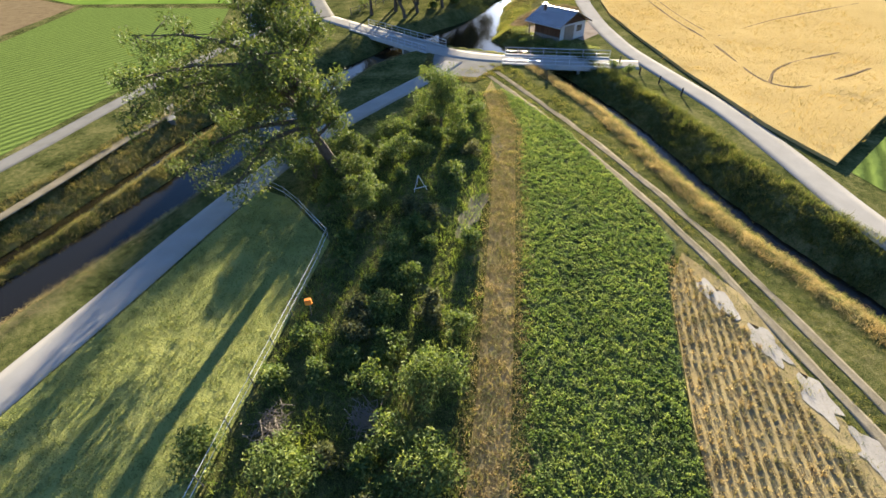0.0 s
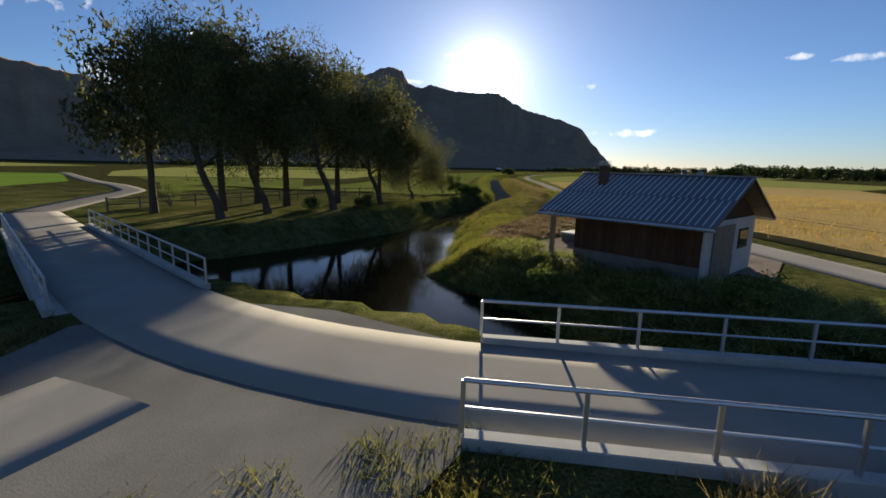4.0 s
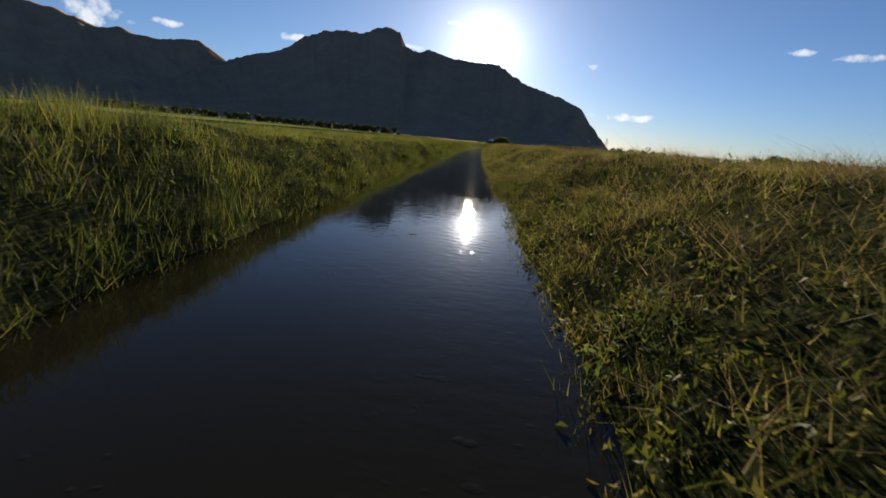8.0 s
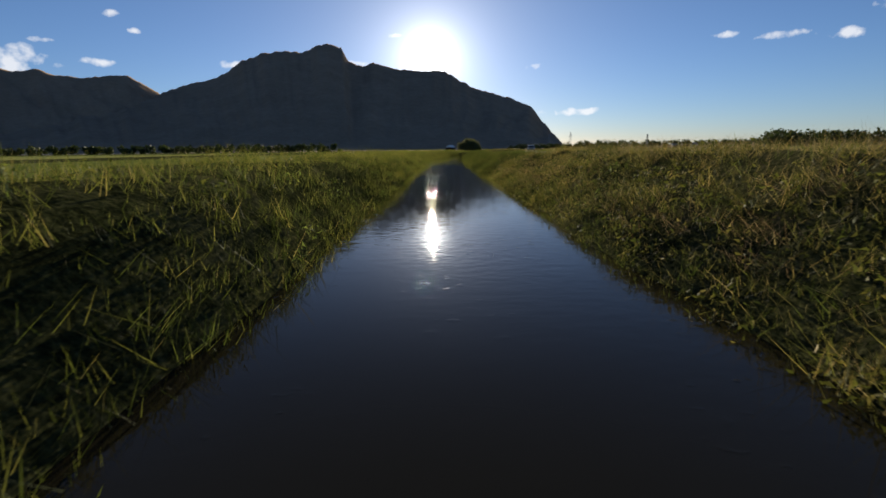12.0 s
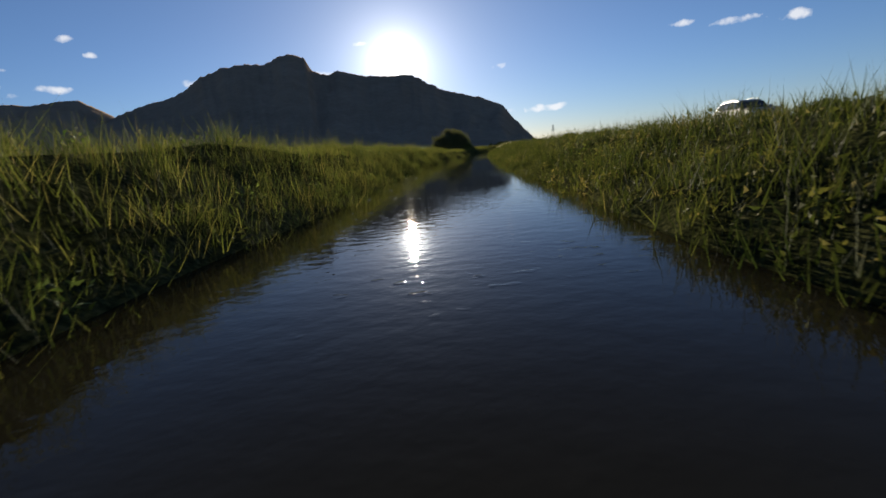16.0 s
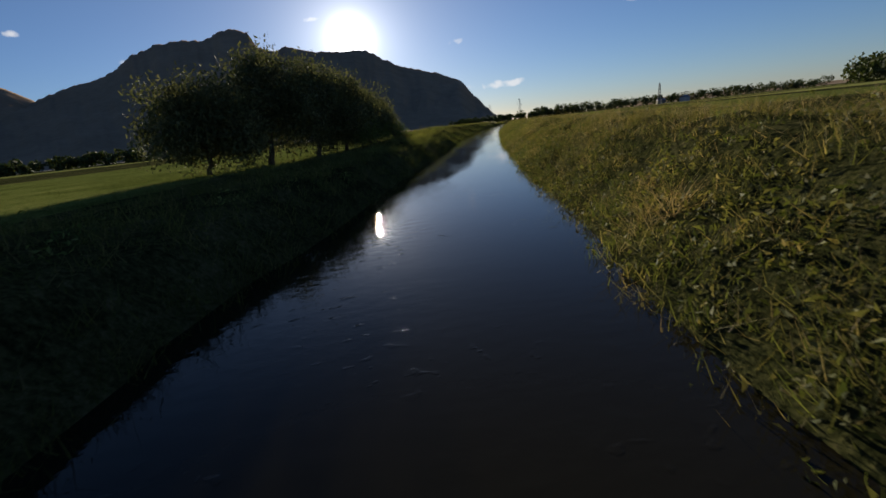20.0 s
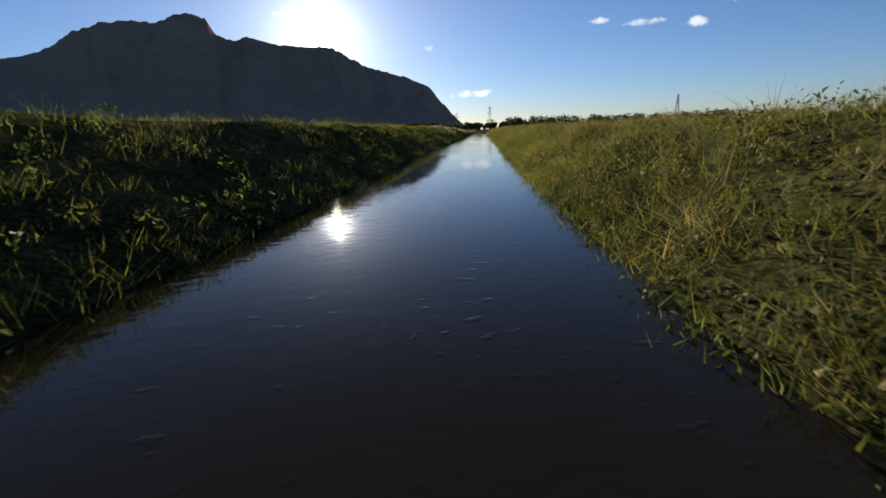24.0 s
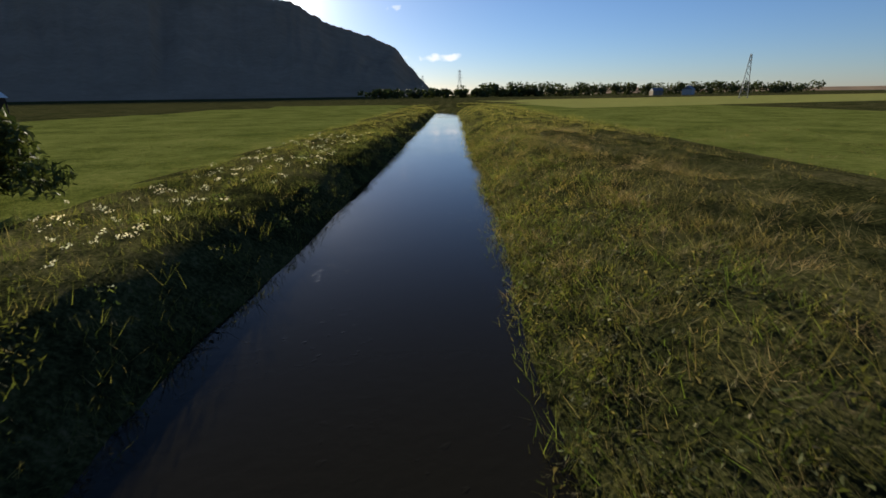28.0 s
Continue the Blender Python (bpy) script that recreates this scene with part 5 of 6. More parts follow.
for k, (x, y, H, R) in enumerate([(3.2, 71.8, 1.3, 1.1), (6.2, 69.6, 1.1, 1.0), (0.9, 74.6, 1.0, 0.9), (12.3, 62.2, 1.0, 0.9), (13.8, 60, 0.9, 0.8), (-31, 96, 2.2, 1.3), (23.6, 436.5, 1.6, 1.3), (25.6, 443, 1.4, 1.2)]):
    bush(x, y, H, R, 220 + k, label="low green bush in rough grass", group="bushes by the bridge", size=0.1, count=190)

for x, y, H, R in [(69.2, 587.0, 2.3, 1.5), (67.6, 587.8, 2.4, 1.6), (65.6, 588.2, 2.5, 1.7), (63.4, 588.8, 2.3, 1.6)]:
    bush(x, y, H, R, 240 + int(x), mat="dark_leaf", label="dark dense shrub beside the canal", group="dark shrubs by the water", size=0.2, count=260)
# tall leafy herbs on the slope below the hut
herb = field_points(1150, [(-3.2, 75.6), (-0.6, 79.5), (1.0, 79), (3.2, 75), (8.6, 71.2), (11.2, 68.6), (9.6, 66.4), (5, 66.6), (2.2, 69.6), (-0.6, 72.4)], 51)
hp_ = on_ground(herb, 0.0)
hp_ = hp_[hp_[:, 2] > WATER - 0.05]
hp_[:, 2] += np.random.default_rng(52).uniform(0.0, 0.5, len(hp_))
stuff("tall_herbs", blades(hp_ - [0, 0, 0.1], np.full(len(hp_), 0.34), 0.035, 1.5, 30, 0.2, 53, False), M["herb"], "dense tall leafy herbs on the slope below the hut", "weeds")

# ---- hut ----
M["red"] = surface("red_paint", (0.42, 0.03, 0.02), (0.58, 0.06, 0.04), 3, 30, 0.4, bump=0.05, spec=0.4)
M["black"] = surface("black_rubber", (0.015, 0.015, 0.015), (0.035, 0.034, 0.033), 6, 50, 0.8)
M["orange"] = surface("orange_plastic", (0.75, 0.20, 0.03), (0.85, 0.28, 0.05), 6, 40, 0.5, bump=0.05)
M["brick"] = surface("chimney_brick", (0.07, 0.045, 0.035), (0.15, 0.09, 0.065), 4, 40, 0.9, per=0.2)
M["tape"] = surface("white_tape", (0.62, 0.62, 0.60), (0.78, 0.78, 0.76), 8, 40, 0.7, bump=0.05)
M["car"] = surface("grey_car_paint", (0.16, 0.165, 0.17), (0.20, 0.205, 0.21), 2, 20, 0.3, 0.5, bump=0.0, spec=0.5)
M["glass"] = surface("dark_glass", (0.02, 0.024, 0.026), (0.035, 0.04, 0.042), 2, 20, 0.06, bump=0.0, spec=0.6)
M["shed"] = surface("tarred_boards", (0.02, 0.016, 0.013), (0.055, 0.042, 0.034), 2, 30, 0.85, per=0.25, stretch=(1, 1, 6))
M["old_concrete"] = surface("stained_concrete", (0.09, 0.088, 0.082), (0.18, 0.172, 0.16), 1.5, 24, 0.9)
M["yard"] = surface("trodden_sand", (0.17, 0.135, 0.105), (0.34, 0.285, 0.235), 0.7, 16, 1.0, bump=0.7, dist=0.04, spec=0.02)


def piece(name, me, parent, m):
    """A repeat of a piece: its own object on a shared mesh."""
    ob = new(name, me)
    ob.parent = parent
    ob.matrix_local = m
    return ob


def box_mesh(name, boxes, mat, bevel=0.0):
    bm = box_bm(boxes, bevel)
    me = bpy.data.meshes.new(name)
    bm.to_mesh(me)
    bm.free()
    me.materials.append(mat)
    return me


def hut():
    h = thing("hut", 5.6, 76.5, 0.0, 135, "dark wooden hut with a blue-grey sheet metal roof", "hut")
    part("foundation", box_bm([(-3.1, -2.9, -0.3, 3.4, 2.9, 0.1)], 0.02), M["old_concrete"], h)
    part("plinth", box_bm([(-3.0, -2.8, 0.1, 2.1, 2.8, 0.75)], 0.02), M["old_concrete"], h, "dark grey rendered concrete plinth")
    core = part("wall", box_bm([(-2.96, -2.74, 0.75, 2.06, 2.74, 2.4)]), M["boards"], h, "dark stained board wall")
    plank = box_mesh("board", [(-0.1, -0.02, 0.76, 0.1, 0.02, 2.42)], M["boards"], 0.006)
    for k in range(24):
        for s in (-1, 1):
            piece("board", plank, core, pose(-2.87 + 0.21 * k, s * 2.765, 0))
    for k in range(26):
        piece("board", plank, core, pose(2.085, -2.65 + 0.212 * k, 0, 0, 0, 90))
    bm = bmesh.new()
    for x in (-2.98, 2.08):
        vs = [bm.verts.new(v) for v in ((x, -2.8, 2.4), (x, 2.8, 2.4), (x, 0, 3.62), (x + 0.05, -2.8, 2.4), (x + 0.05, 2.8, 2.4), (x + 0.05, 0, 3.62))]
        for f in ((0, 1, 2), (5, 4, 3), (0, 3, 4, 1), (1, 4, 5, 2), (2, 5, 3, 0)):
            bm.faces.new([vs[i] for i in f])
    part("gable", bm, M["boards"], h)
    white = part("gable_wall", box_bm([(-3.06, -2.7, 0.1, -2.99, 2.7, 2.35)], 0.01), M["white"], h, "white rendered gable wall")
    door = part("door", box_bm([(-3.12, -0.2, 0.12, -3.065, 1.9, 2.15)], 0.01), M["wood"], h, "pale closed wooden door")
    part("handle", box_bm([(-3.17, 0.0, 1.0, -3.12, 0.06, 1.16)], 0.01), M["metal"], door)
    win = part("window", box_bm([(-3.1, -1.9, 1.1, -3.062, -0.8, 1.9)], 0.01), M["boards"], h)
    part("pane", box_bm([(-3.112, -1.82, 1.18, -3.1, -0.88, 1.82)]), M["glass"], win)
    # roof: sheets with standing seams on both slopes
    slope = math.atan2(3.92 - 2.3, 3.4)
    long = math.hypot(3.92 - 2.3, 3.4)
    roof = part("roof", box_bm([(-3.6, -0.02, -0.06, 3.6, long, 0.0)]), M["wood"], h, "roof of blue-grey standing-seam sheets")
    roof.matrix_local = Matrix.Translation((0, 0, 3.92)) @ pose(0, 0, 0, -math.degrees(slope))
    back = part("roof_back", box_bm([(-3.6, -0.02, -0.06, 3.6, long, 0.0)]), M["wood"], h)
    back.matrix_local = pose(0, 0, 3.92, 0, 0, 180) @ pose(0, 0, 0, -math.degrees(slope))
    sheet = box_mesh("sheet", [(0.012, -0.01, 0.004, 0.468, long + 0.06, 0.02)], M["roof"], 0.004)
    half = long / 2
    seam = box_mesh("seam", [(-0.012, 0.02, 0.004, 0.012, half - 0.04, 0.055)], M["seam"], 0.006)
    for side in (roof, back):
        for k in range(15):
            piece("sheet", sheet, side, pose(-3.6 + 0.48 * k, 0, 0))
        for k in range(30):
            piece("seam", seam, side, pose(-3.55 + 0.24 * k, 0, 0))
            piece("seam", seam, side, pose(-3.43 + 0.24 * k, half + 0.04, 0))
    part("ridge_cap", box_bm([(-3.62, -0.16, 3.9, 3.62, 0.16, 3.99)], 0.03), M["roof"], h)
    for s in (-1, 1):
        g = part("gutter", tube([(-3.6, s * 3.47, 2.2), (0, s * 3.47, 2.19), (3.6, s * 3.47, 2.18)], 0.07, 8), M["metal"], h)
        for x in (-3.55, 3.55):
            v, f = tube([(x, s * 0.05, 3.86), (x, s * 3.45, 2.24)], 0.06, 4)
            part("bargeboard", (v, f), M["boards"], h)
    for y in (-2.7, 2.7):
        part("post", box_bm([(3.2, y - 0.09, 0.1, 3.38, y + 0.09, 2.42)], 0.015), M["wood"], h, "weathered porch post")
    part("beam", box_bm([(2.0, 2.6, 2.42, 3.5, 2.8, 2.58), (2.0, -2.8, 2.42, 3.5, -2.6, 2.58), (3.22, -2.6, 2.42, 3.36, 2.6, 2.58)], 0.01), M["boards"], h)
    stack = part("chimney", box_bm([(1.83, 0.73, 2.9, 2.17, 1.07, 4.3)], 0.02), M["brick"], h, "dark brick chimney with a louvred cap")
    for k in range(3):
        part("cap_plate", box_bm([(1.77 + 0.02 * k, 0.67 + 0.02 * k, 4.33 + 0.07 * k, 2.23 - 0.02 * k, 1.13 - 0.02 * k, 4.355 + 0.07 * k)], 0.008), M["metal"], stack)
    part("flue", tube([(2, 0.9, 4.28), (2, 0.9, 4.5)], 0.09, 10), M["metal"], stack)


hut()

# paved yard and raised slab
yard = patch("yard", [(0.4, 79.8), (0.7, 81.2), (2.8, 83.3), (7.4, 88.2), (9.4, 86.6), (12, 84.8), (12.2, 78), (9.4, 74.0), (6.2, 78.8), (2.6, 76.4), (1.0, 78.0)], M["yard"], "trodden sandy yard beside the hut", "yard", lift=0.03)
dock = thing("loading_slab", 5.1, 83.0, 0.02, 45, "low raised concrete loading slab in the yard", "slab")
part("top", box_bm([(-2.1, -1.4, 0.4, 2.3, 1.35, 0.52)], 0.015), M["concrete"], dock)
part("base", box_bm([(-2.0, -1.3, 0.0, 2.2, 1.25, 0.4)], 0.01), M["old_concrete"], dock)



def wheel(parent, x, y, z, R, w, rim="metal"):
    a = np.linspace(0, 2 * np.pi, 20, endpoint=False)
    prof = [(R * 0.55, -w / 2), (R * 0.92, -w / 2), (R, -w * 0.3), (R, w * 0.3), (R * 0.92, w / 2), (R * 0.55, w / 2)]
    V = np.array([(0 + off, r * math.cos(t), r * math.sin(t)) for r, off in prof for t in a]) + (x, y, z)
    n = 20
    F = np.array([(k * n + i, k * n + (i + 1) % n, (k + 1) * n + (i + 1) % n, (k + 1) * n + i) for k in range(5) for i in range(n)])
    wh = part("wheel", (V, F), M["black"], parent)
    part("rim", tube([(x - w * 0.35, y, z), (x, y, z), (x + w * 0.35, y, z)], [R * 0.56, R * 0.5, R * 0.56], 16), M[rim], wh)
    return wh


def tedder():
    t = thing("hay_tedder", 5.3, 83.3, 0.54, -28, "red folding hay tedder with striped warning boards", "farm machine")
    part("beam", box_bm([(-1.5, -0.09, 0.62, 1.5, 0.09, 0.8)], 0.02), M["red"], t, "red main beam")
    part("drawbar", tube([(0, 0, 0.7), (0.1, 0.9, 0.66), (0.1, 1.7, 0.55)], [0.08, 0.07, 0.06], 8), M["red"], t)
    part("headstock", join([tube([(-0.35, 0.2, 0.6), (0, 0.1, 1.75)], 0.05, 6), tube([(0.35, 0.2, 0.6), (0, 0.1, 1.75)], 0.05, 6), tube([(-0.35, 0.2, 0.62), (0.35, 0.2, 0.62)], 0.05, 6)]), M["red"], t)
    part("gearbox", box_bm([(-0.2, -0.2, 0.8, 0.2, 0.2, 1.15)], 0.04), M["red"], t)
    part("top_link", tube([(0, 0.1, 1.7), (0.05, 0.0, 2.05)], 0.06, 8), M["black"], t)
    for x in (-1.15, -0.6, 0.6, 1.15):
        wheel(t, x, -0.1, 0.24, 0.24, 0.17)
        part("wheel_strut", tube([(x, -0.1, 0.24), (x, 0.02, 0.66)], 0.03, 6), M["metal"], t)
    for s in (-1, 1):
        arm = part("folding_arm", join([tube([(s * 1.4, 0, 0.72), (s * 1.5, 0.0, 1.25), (s * 1.05, 0, 1.75)], [0.06, 0.055, 0.05], 7)]), M["red"], t)
        for k, (x, z) in enumerate(((s * 0.75, 0.9), (s * 1.5, 1.3))):
            rotor = part("rotor", tube([(x, -0.16, z), (x, 0.16, z)], 0.12, 10), M["red"], t)
            for q in range(6):
                a = q * math.pi / 3 + 0.3 * k
                e = (x + 0.62 * math.cos(a), 0, z + 0.62 * math.sin(a) * (0.7 if k == 0 else 1))
                sp = part("tine_arm", tube([(x, 0, z), e], [0.025, 0.018], 5), M["metal"], rotor)
                part("tine", tube([e, (e[0] + 0.05, 0.2, e[2] - 0.05)], 0.008, 4), M["black"], rotor)
        board = part("warning_board", box_bm([(s * 1.55 - 0.22, -0.42, 0.95, s * 1.55 + 0.22, -0.4, 1.39)], 0.004), M["tape"], t, "white warning board with red stripes")
        bm = bmesh.new()
        for k in range(3):
            x0 = s * 1.55 - 0.22 + 0.16 * k - 0.02
            vs = [bm.verts.new(v) for v in ((max(x0, s * 1.55 - 0.21), -0.424, 0.96), (min(x0 + 0.08, s * 1.55 + 0.21), -0.424, 0.96), (min(x0 + 0.22, s * 1.55 + 0.21), -0.424, 1.38), (min(x0 + 0.14, s * 1.55 + 0.19), -0.424, 1.38))]
            bm.faces.new(vs)
        part("stripe", bm, M["red"], board, "red diagonal stripe")
        part("lamp_bar", tube([(s * 1.3, -0.4, 0.88), (s * 2.4, -0.42, 0.88)], 0.025, 6), M["black"], t)


tedder()


# ---- bridges ----
def bridge(name, x0, y0, x1, y1, width, piers, label, bar="metal"):
    L = math.hypot(x1 - x0, y1 - y0)
    b = thing(name, x0, y0, 0, math.degrees(math.atan2(y1 - y0, x1 - x0)), label, "bridge")
    w = width / 2
    part("deck", box_bm([(0, -w, -0.34, L, w, 0.035)], 0.02), M["concrete"], b, "concrete bridge deck")
    for s in (-1, 1):
        part("edge_beam", box_bm([(0, s * w - 0.14, -0.42, L, s * w + 0.14, 0.2)], 0.02), M["concrete"], b, "pale concrete edge beam")
        rail = part("railing", tube([(0, s * w, 1.05), (L / 2, s * w, 1.05), (L, s * w, 1.05)], 0.04, 8), M[bar], b, "galvanised steel railing")
        part("rail", tube([(0, s * w, 0.62), (L / 2, s * w, 0.62), (L, s * w, 0.62)], 0.025, 6), M[bar], rail)
        n = int(L / 1.6)
        post = box_mesh("rail_post", [(-0.035, -0.03, 0.2, 0.035, 0.03, 1.05)], M[bar], 0.006)
        for k in range(n + 1):
            piece("rail_post", post, rail, pose(L * k / n, s * w, 0))
    for u in piers:
        part("pier", box_bm([(L * u - 0.2, -w * 0.85, -2.6, L * u + 0.2, w * 0.85, -0.34)], 0.03), M["concrete"], b)
    for u in (0.0, 1.0):
        part("abutment", box_bm([(L * u - 0.35, -w, -2.2, L * u + 0.35, w, -0.36)], 0.02), M["concrete"], b)


bridge("road_bridge", -2.0, 64.4, 12.0, 63.4, 4.0, (0.28, 0.72), "concrete road bridge over the ditch with steel railings")
bridge("canal_bridge", -12.0, 68.2, -27.5, 80.6, 3.9, (0.3, 0.7), "concrete road bridge over the canal with steel railings")


# ---- fences and small things ----
def tape_fence():
    f = thing("meadow_fence", 0, 0, 0, 0, "electric tape fence on thin posts round the meadow", "fence")
    line = np.array([(-11.5, -8), (-11.9, 9), (-12.0, 17), (-12.2, 23), (-17, 27.6), (-20, 29.2)])
    s = np.r_[0, np.cumsum(np.hypot(*np.diff(line, axis=0).T))]
    stake = mesh_of("fence_post", *tube([(0, 0, -0.1), (0, 0, 1.15)], 0.025, 6), M["wood"])
    spots = []
    for d in np.arange(0, s[-1], 2.4):
        x, y = np.interp(d, s, line[:, 0]), np.interp(d, s, line[:, 1])
        spots.append((x, y))
        piece("fence_post", stake, f, pose(x, y, 0.02, 3 * math.sin(d), 2 * math.cos(3 * d)))
    for z in (0.55, 1.0):
        pts = [(x, y, z + 0.02 * math.sin(i * 2.1)) for i, (x, y) in enumerate(spots)]
        part("tape", tube(pts, 0.014, 4), M["tape"], f, "white fence tape")


tape_fence()
e = thing("fence_energiser", -10.9, 16.2, 0.0, 20, "small orange fence energiser on a leaning stake", "energiser")
part("stake", tube([(0, 0, -0.1), (0.12, 0, 1.0)], 0.03, 6), M["wood"], e)
part("case", box_bm([(-0.14, -0.12, 0.92, 0.24, 0.12, 1.32)], 0.03), M["orange"], e, "orange plastic case")
a_ = thing("tripod_frame", -7.2, 30.4, 0.0, 30, "triangular pale metal frame standing in the grass", "frame")
for p, q in (((-0.55, -0.3, 0.02), (0, 0.1, 1.25)), ((0.55, -0.3, 0.02), (0, 0.1, 1.25)), ((-0.55, -0.3, 0.35), (0.55, -0.3, 0.35)), ((0, 0.6, 0.02), (0, 0.1, 1.25))):
    part("bar", tube([p, q], 0.03, 6), M["metal"], a_)


def brush(x, y, seed, R):
    r = np.random.default_rng(seed)
    t = thing("brush_pile", x, y, 0, 0, "pile of cut dry brushwood", "brush pile")
    sticks = []
    for _ in range(130):
        c = np.r_[r.normal(0, R * 0.4, 2), abs(r.normal(0.15, 0.16))]
        d = np.r_[r.normal(0, 1, 2), r.normal(0, 0.25)]
        d /= np.linalg.norm(d)
        l = r.uniform(0.3, 0.8) * R * 0.7
        sticks.append(tube([c - d * l, c, c + d * l], [0.02, 0.016, 0.006], 4))
    part("brushwood", join(sticks), M["wood"], t)


brush(-10.1, 9.2, 3, 1.1)
brush(-5.9, 10.2, 4, 0.9)


def rail_fence():
    f = thing("pasture_fence", 0, 0, 0, 0, "weathered post and rail fence behind the trees", "fence")
    line = np.array([(-32, 90), (-29, 97), (-25.5, 105), (-21, 113), (-17, 119)])
    s = np.r_[0, np.cumsum(np.hypot(*np.diff(line, axis=0).T))]
    stake = box_mesh("fence_post", [(-0.06, -0.06, -0.1, 0.06, 0.06, 1.15)], M["wood"], 0.01)
    pts = []
    for d in np.arange(0, s[-1], 2.5):
        x, y = np.interp(d, s, line[:, 0]), np.interp(d, s, line[:, 1])
        z = float(ground_base(y))
        pts.append((x, y, z))
        piece("fence_post", stake, f, pose(x, y, z))
    for h in (0.55, 1.0):
        for (ax, ay, az_), (bx, by, bz) in zip(pts[:-1], pts[1:]):
            part("rail", tube([(ax, ay, az_ + h), (bx, by, bz + h)], 0.05, 5), M["wood"], f)


rail_fence()


def lone_post(x, y, h, label, r=0.06, mat="wood"):
    t = tagged(new("wooden_post", mesh_of("wooden_post", *tube([(0, 0, -0.2), (0.01, 0, h * 0.6), (0.03, 0.01, h)], [r, r, r * 0.9], 7), M[mat])), label, "post", "posts beside the canal")
    t.matrix_world = pose(x, y, float(ground_z(np.array([x]), np.array([y]))[0]))
    return t


for y in (131, 152, 176, 199, 214, 238):
    lone_post(float(np.interp(y, [c[0] for c in CANAL], [c[1] for c in CANAL])) - 9.0, y, 1.25, "short weathered fence post on the canal bank")
lone_post(85.5, 573, 1.9, "thin marker post on the canal bank", 0.035)
for x, y in ((13.2, 63.6), (15.0, 59.5), (16.6, 56.2), (18.2, 52.5)):
    lone_post(x, y, 0.9, "dark roadside marker post", 0.09, "black")


def small_house(name, x, y, rz, w, d, h, wall_mat, label, category, ridge=1.0):
    t = thing(name, x, y, float(ground_base(y)), rz, label, category)
    body = part("wall", box_bm([(-w / 2, -d / 2, -0.1, w / 2, d / 2, h)], 0.01), M[wall_mat], t)
    plank = box_mesh("board", [(-0.11, -0.02, 0.0, 0.11, 0.02, h)], M[wall_mat], 0.005)
    for k in range(int(w / 0.23)):
        for s in (-1, 1):
            piece("board", plank, body, pose(-w / 2 + 0.13 + 0.23 * k, s * (d / 2 + 0.015), 0))
    for k in range(int(d / 0.23)):
        for s in (-1, 1):
            piece("board", plank, body, pose(s * (w / 2 + 0.015), -d / 2 + 0.13 + 0.23 * k, 0, 0, 0, 90))
    bm = bmesh.new()
    for s in (-1, 1):
        a, b, c, e_ = (-w / 2 - 0.3, 0, h + ridge), (w / 2 + 0.3, 0, h + ridge), (w / 2 + 0.3, s * (d / 2 + 0.3), h - 0.1), (-w / 2 - 0.3, s * (d / 2 + 0.3), h - 0.1)
        lo = [bm.verts.new(v) for v in (a, b, c, e_)]
        hi = [bm.verts.new((v[0], v[1], v[2] + 0.08)) for v in (a, b, c, e_)]
        bm.faces.new(lo), bm.faces.new(hi)
        for i in range(4):
            bm.faces.new((lo[i], lo[(i + 1) % 4], hi[(i + 1) % 4], hi[i]))
    for x_ in (-w / 2, w / 2 - 0.03):
        vs = [bm.verts.new(v) for v in ((x_, -d / 2, h), (x_, d / 2, h), (x_, 0, h + ridge))]
        bm.faces.new(vs)
    part("roof", bm, M["tape"] if wall_mat == "shed" else M["roof"], t)
    part("door", box_bm([(-0.45, -d / 2 - 0.07, 0.0, 0.45, -d / 2 - 0.04, min(1.9, h - 0.1))], 0.005), M["wood"], t)


small_house("barn", 21.5, 678, 62, 9.0, 6.0, 3.0, "shed", "dark wooden barn with a pale sheet roof in the meadow", "barn", 2.2)
small_house("farmhouse", 374, 870, 30, 9.0, 7.0, 4.2, "white", "small white farmhouse among far trees", "house", 2.6)
small_house("farmhouse", 352, 880, -15, 8.0, 6.0, 3.6, "wood", "small brown farm building among far trees", "house", 2.0)
small_house("field_shed", -46.5, 82, 20, 3.2, 2.0, 1.4, "white", "small white shed at the field edge", "shed", 0.5)


def sluice():
    t = thing("sluice", -38.5, 43.5, -1.2, 35, "small concrete sluice across the side channel", "sluice")
    part("walkway", box_bm([(-0.4, -2.6, 1.1, 0.4, 2.6, 1.25)], 0.02), M["old_concrete"], t)
    for y in (-2.0, 0, 2.0):
        part("pillar", box_bm([(-0.3, y - 0.15, -1.2, 0.3, y + 0.15, 1.1)], 0.02), M["old_concrete"], t)
    for y in (-1.0, 1.0):
        part("gate", box_bm([(-0.05, y - 0.8, -0.8, 0.05, y + 0.8, 0.9)], 0.01), M["wood"], t)
    part("handrail", join([tube([(-0.36, y, 1.25), (-0.36, y, 1.9)], 0.03, 6) for y in (-2.5, 0, 2.5)] + [tube([(-0.36, -2.5, 1.9), (-0.36, 2.5, 1.9)], 0.03, 6)]), M["wood"], t)


sluice()


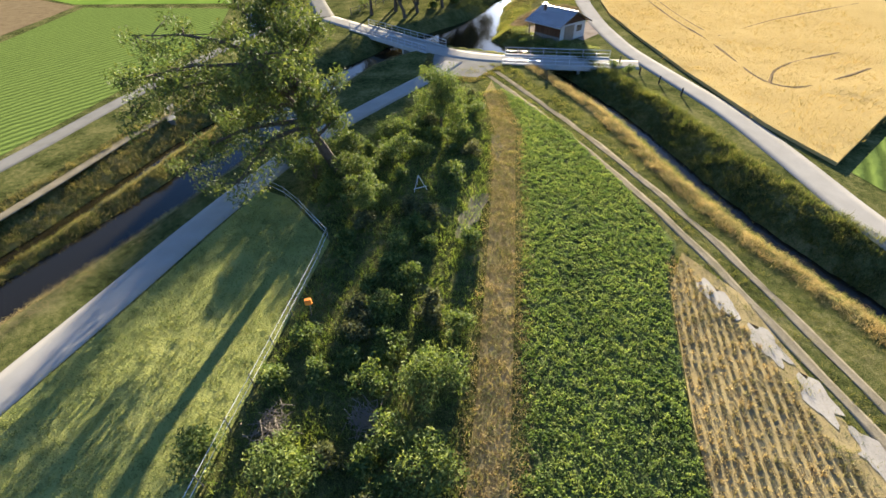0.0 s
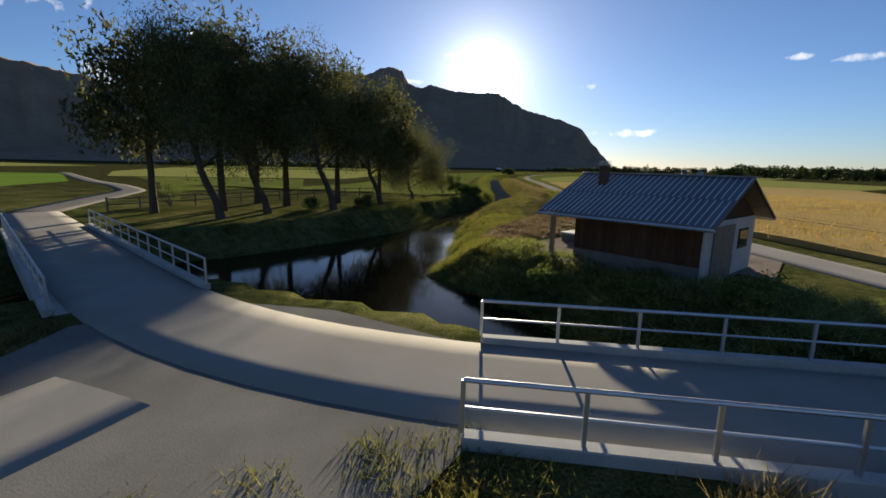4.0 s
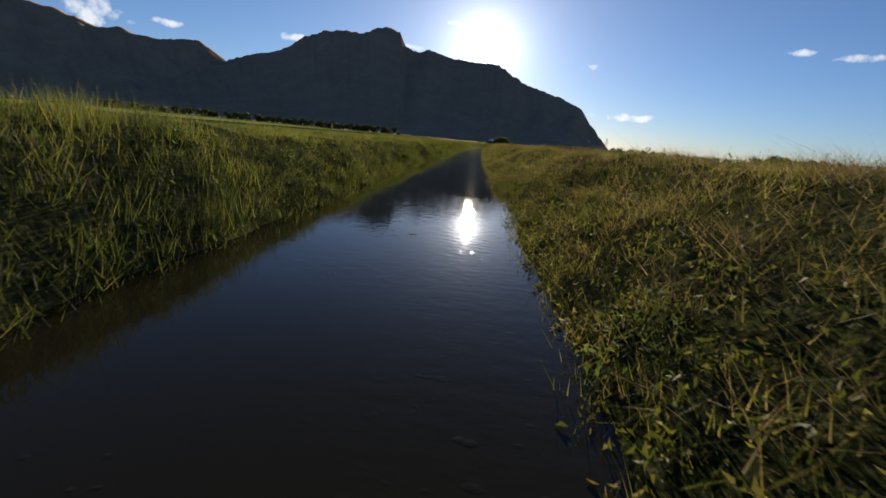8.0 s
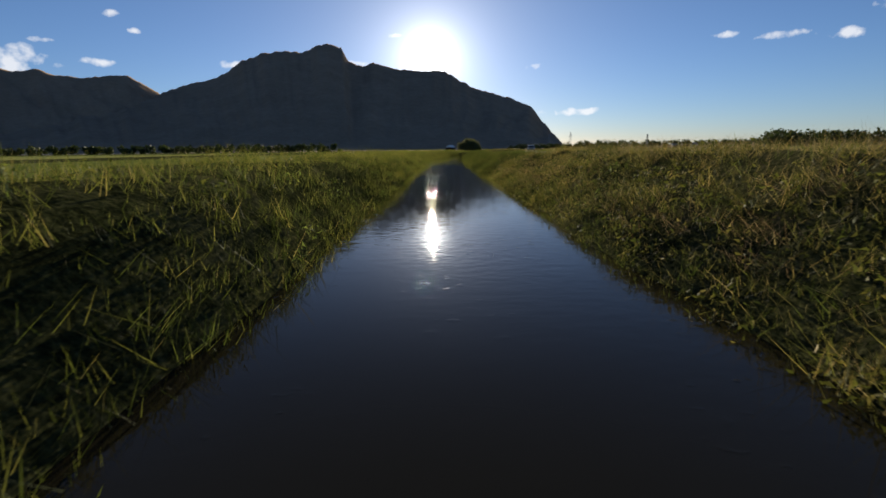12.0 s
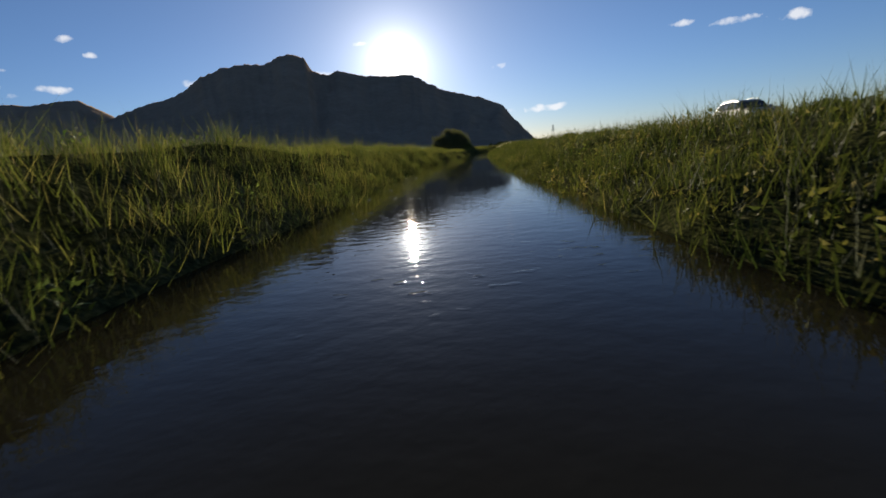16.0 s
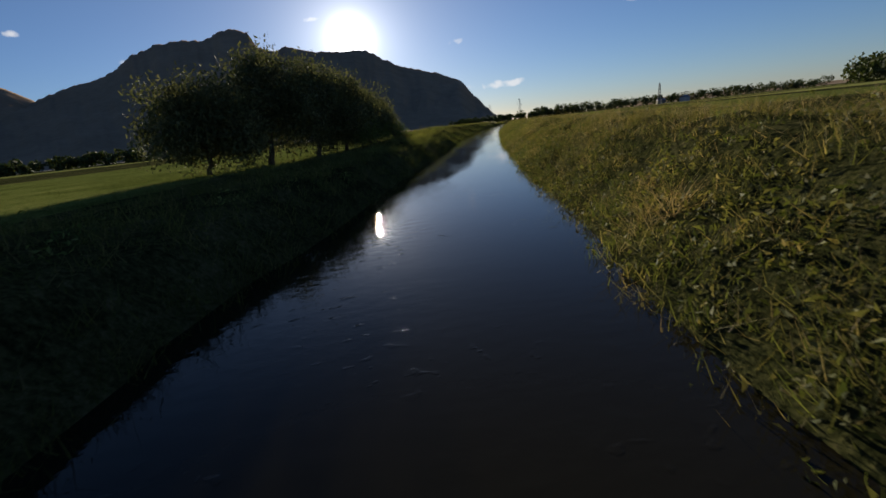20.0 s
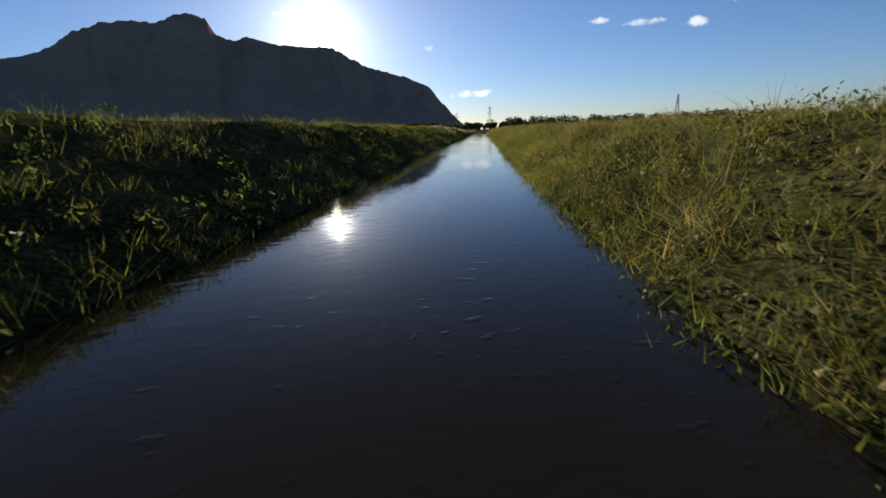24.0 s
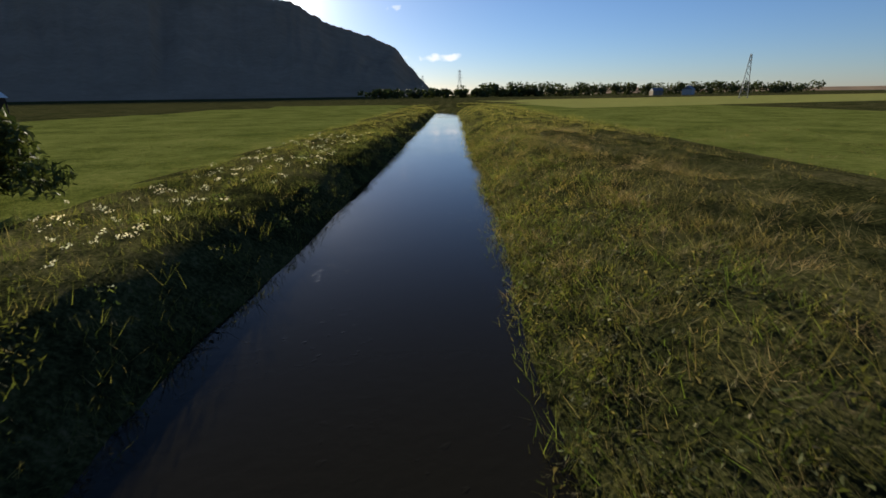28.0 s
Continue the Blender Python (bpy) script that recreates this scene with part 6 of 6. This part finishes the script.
# ---- car ----
def car(x, y, rz):
    t = thing("car", x, y, float(ground_base(y)) + 0.07, rz, "grey estate car with roof rails on the farm road", "car")
    side = [(-2.2, 0.35), (-2.25, 0.75), (-1.9, 0.92), (2.0, 0.98), (2.25, 0.85), (2.28, 0.4)]
    cabin = [(-1.15, 0.9), (-0.45, 1.42), (0.4, 1.5), (1.5, 1.46), (2.05, 0.98)]

    def shell(profile, w0, w1, mat, name):
        bm = bmesh.new()
        top = max(p[1] for p in profile)
        low = min(p[1] for p in profile)
        ring = []
        for s in (-1, 1):
            ring.append([bm.verts.new((s * (w0 + (w1 - w0) * (z - low) / (top - low)), px, z)) for px, z in profile])
        n = len(profile)
        for i in range(n):
            j = (i + 1) % n
            bm.faces.new((ring[0][i], ring[0][j], ring[1][j], ring[1][i]))
        bm.faces.new(ring[0]), bm.faces.new(ring[1][::-1])
        bmesh.ops.recalc_face_normals(bm, faces=bm.faces[:])
        bmesh.ops.bevel(bm, geom=bm.edges[:], offset=0.05, segments=2, affect="EDGES")
        return part(name, bm, M[mat], t)

    shell(side, 0.88, 0.86, "car", "body")
    shell(cabin, 0.80, 0.62, "car", "cabin")
    for s in (-1, 1):
        for k, pr in enumerate(([(-0.95, 0.98), (-0.42, 1.36), (0.2, 1.42), (0.2, 1.0)], [(0.3, 1.0), (0.3, 1.42), (1.0, 1.42), (1.0, 1.0)], [(1.1, 1.0), (1.1, 1.4), (1.45, 1.36), (1.8, 1.02)])):
            bm = bmesh.new()
            f = lambda z: 0.815 - 0.18 * (z - 0.9) / 0.6
            vs = [bm.verts.new((s * (f(z) + 0.012), px, z)) for px, z in pr]
            face = bm.faces.new(vs)
            bmesh.ops.extrude_face_region(bm, geom=[face])
            for v in list(bm.verts)[-4:]:
                v.co.x -= s * 0.02
            part("side_window", bm, M["glass"], t)
        part("roof_rail", tube([(s * 0.58, -0.3, 1.5), (s * 0.58, 0.4, 1.56), (s * 0.58, 1.4, 1.52)], 0.02, 6), M["metal"], t)
        part("mirror", box_bm([(s * 0.95 - 0.08, -0.85, 0.95, s * 0.95 + 0.08, -0.75, 1.08)], 0.02), M["car"], t)
        part("headlight", box_bm([(s * 0.62 - 0.2, -2.27, 0.62, s * 0.62 + 0.2, -2.2, 0.78)], 0.02), M["metal"], t)
        part("tail_light", box_bm([(s * 0.7 - 0.12, 2.22, 0.68, s * 0.7 + 0.12, 2.29, 0.88)], 0.02), M["red"], t)
        for y_ in (-1.4, 1.4):
            wheel(t, s * 0.82, y_, 0.3, 0.31, 0.2)
    bm = box_bm([(-0.6, -0.02, 0, 0.6, 0.02, 0.55)], 0.01)
    ws = part("windscreen", bm, M["glass"], t)
    ws.matrix_local = pose(0, -1.12, 0.97, -52)
    bm = box_bm([(-0.58, -0.02, 0, 0.58, 0.02, 0.5)], 0.01)
    rw = part("rear_window", bm, M["glass"], t)
    rw.matrix_local = pose(0, 2.02, 1.03, 48)


car(28.0, 346.0, -11)


# ---- pylons ----
def pylon(x, y, H, rz):
    t = thing("pylon", x, y, float(ground_base(y)), rz, "grey lattice steel power pylon", "pylon", "power line pylons")
    w0, w1 = H * 0.09, H * 0.015
    lv = np.linspace(0, 1, 9)
    corner = lambda sx, sy, u: (sx * (w0 + (w1 - w0) * u), sy * (w0 + (w1 - w0) * u), H * u)
    for sx, sy in ((-1, -1), (1, -1), (1, 1), (-1, 1)):
        part("leg", tube([corner(sx, sy, 0), corner(sx, sy, 0.5), corner(sx, sy, 1)], 0.11, 5), M["pylon"], t)
    bars = []
    for a, b in zip(lv[:-1], lv[1:]):
        for (p, q) in (((-1, -1), (1, -1)), ((1, -1), (1, 1)), ((1, 1), (-1, 1)), ((-1, 1), (-1, -1))):
            bars += [tube([corner(*p, a), corner(*q, b)], 0.05, 4), tube([corner(*q, a), corner(*p, b)], 0.05, 4)]
    part("lattice", join(bars), M["pylon"], t)
    for u, wd in ((0.72, 0.26), (0.84, 0.2), (0.95, 0.14)):
        part("crossarm", join([tube([(-H * wd, 0, H * u), (0, 0, H * (u + 0.03)), (H * wd, 0, H * u)], 0.14, 5), tube([(-H * wd, 0, H * u), (0, 0, H * (u - 0.02)), (H * wd, 0, H * u)], 0.1, 5)]), M["pylon"], t)


pylon(224, 697, 14, 40)
pylon(278, 1135, 32, 40)
pylon(330, 1500, 40, 40)
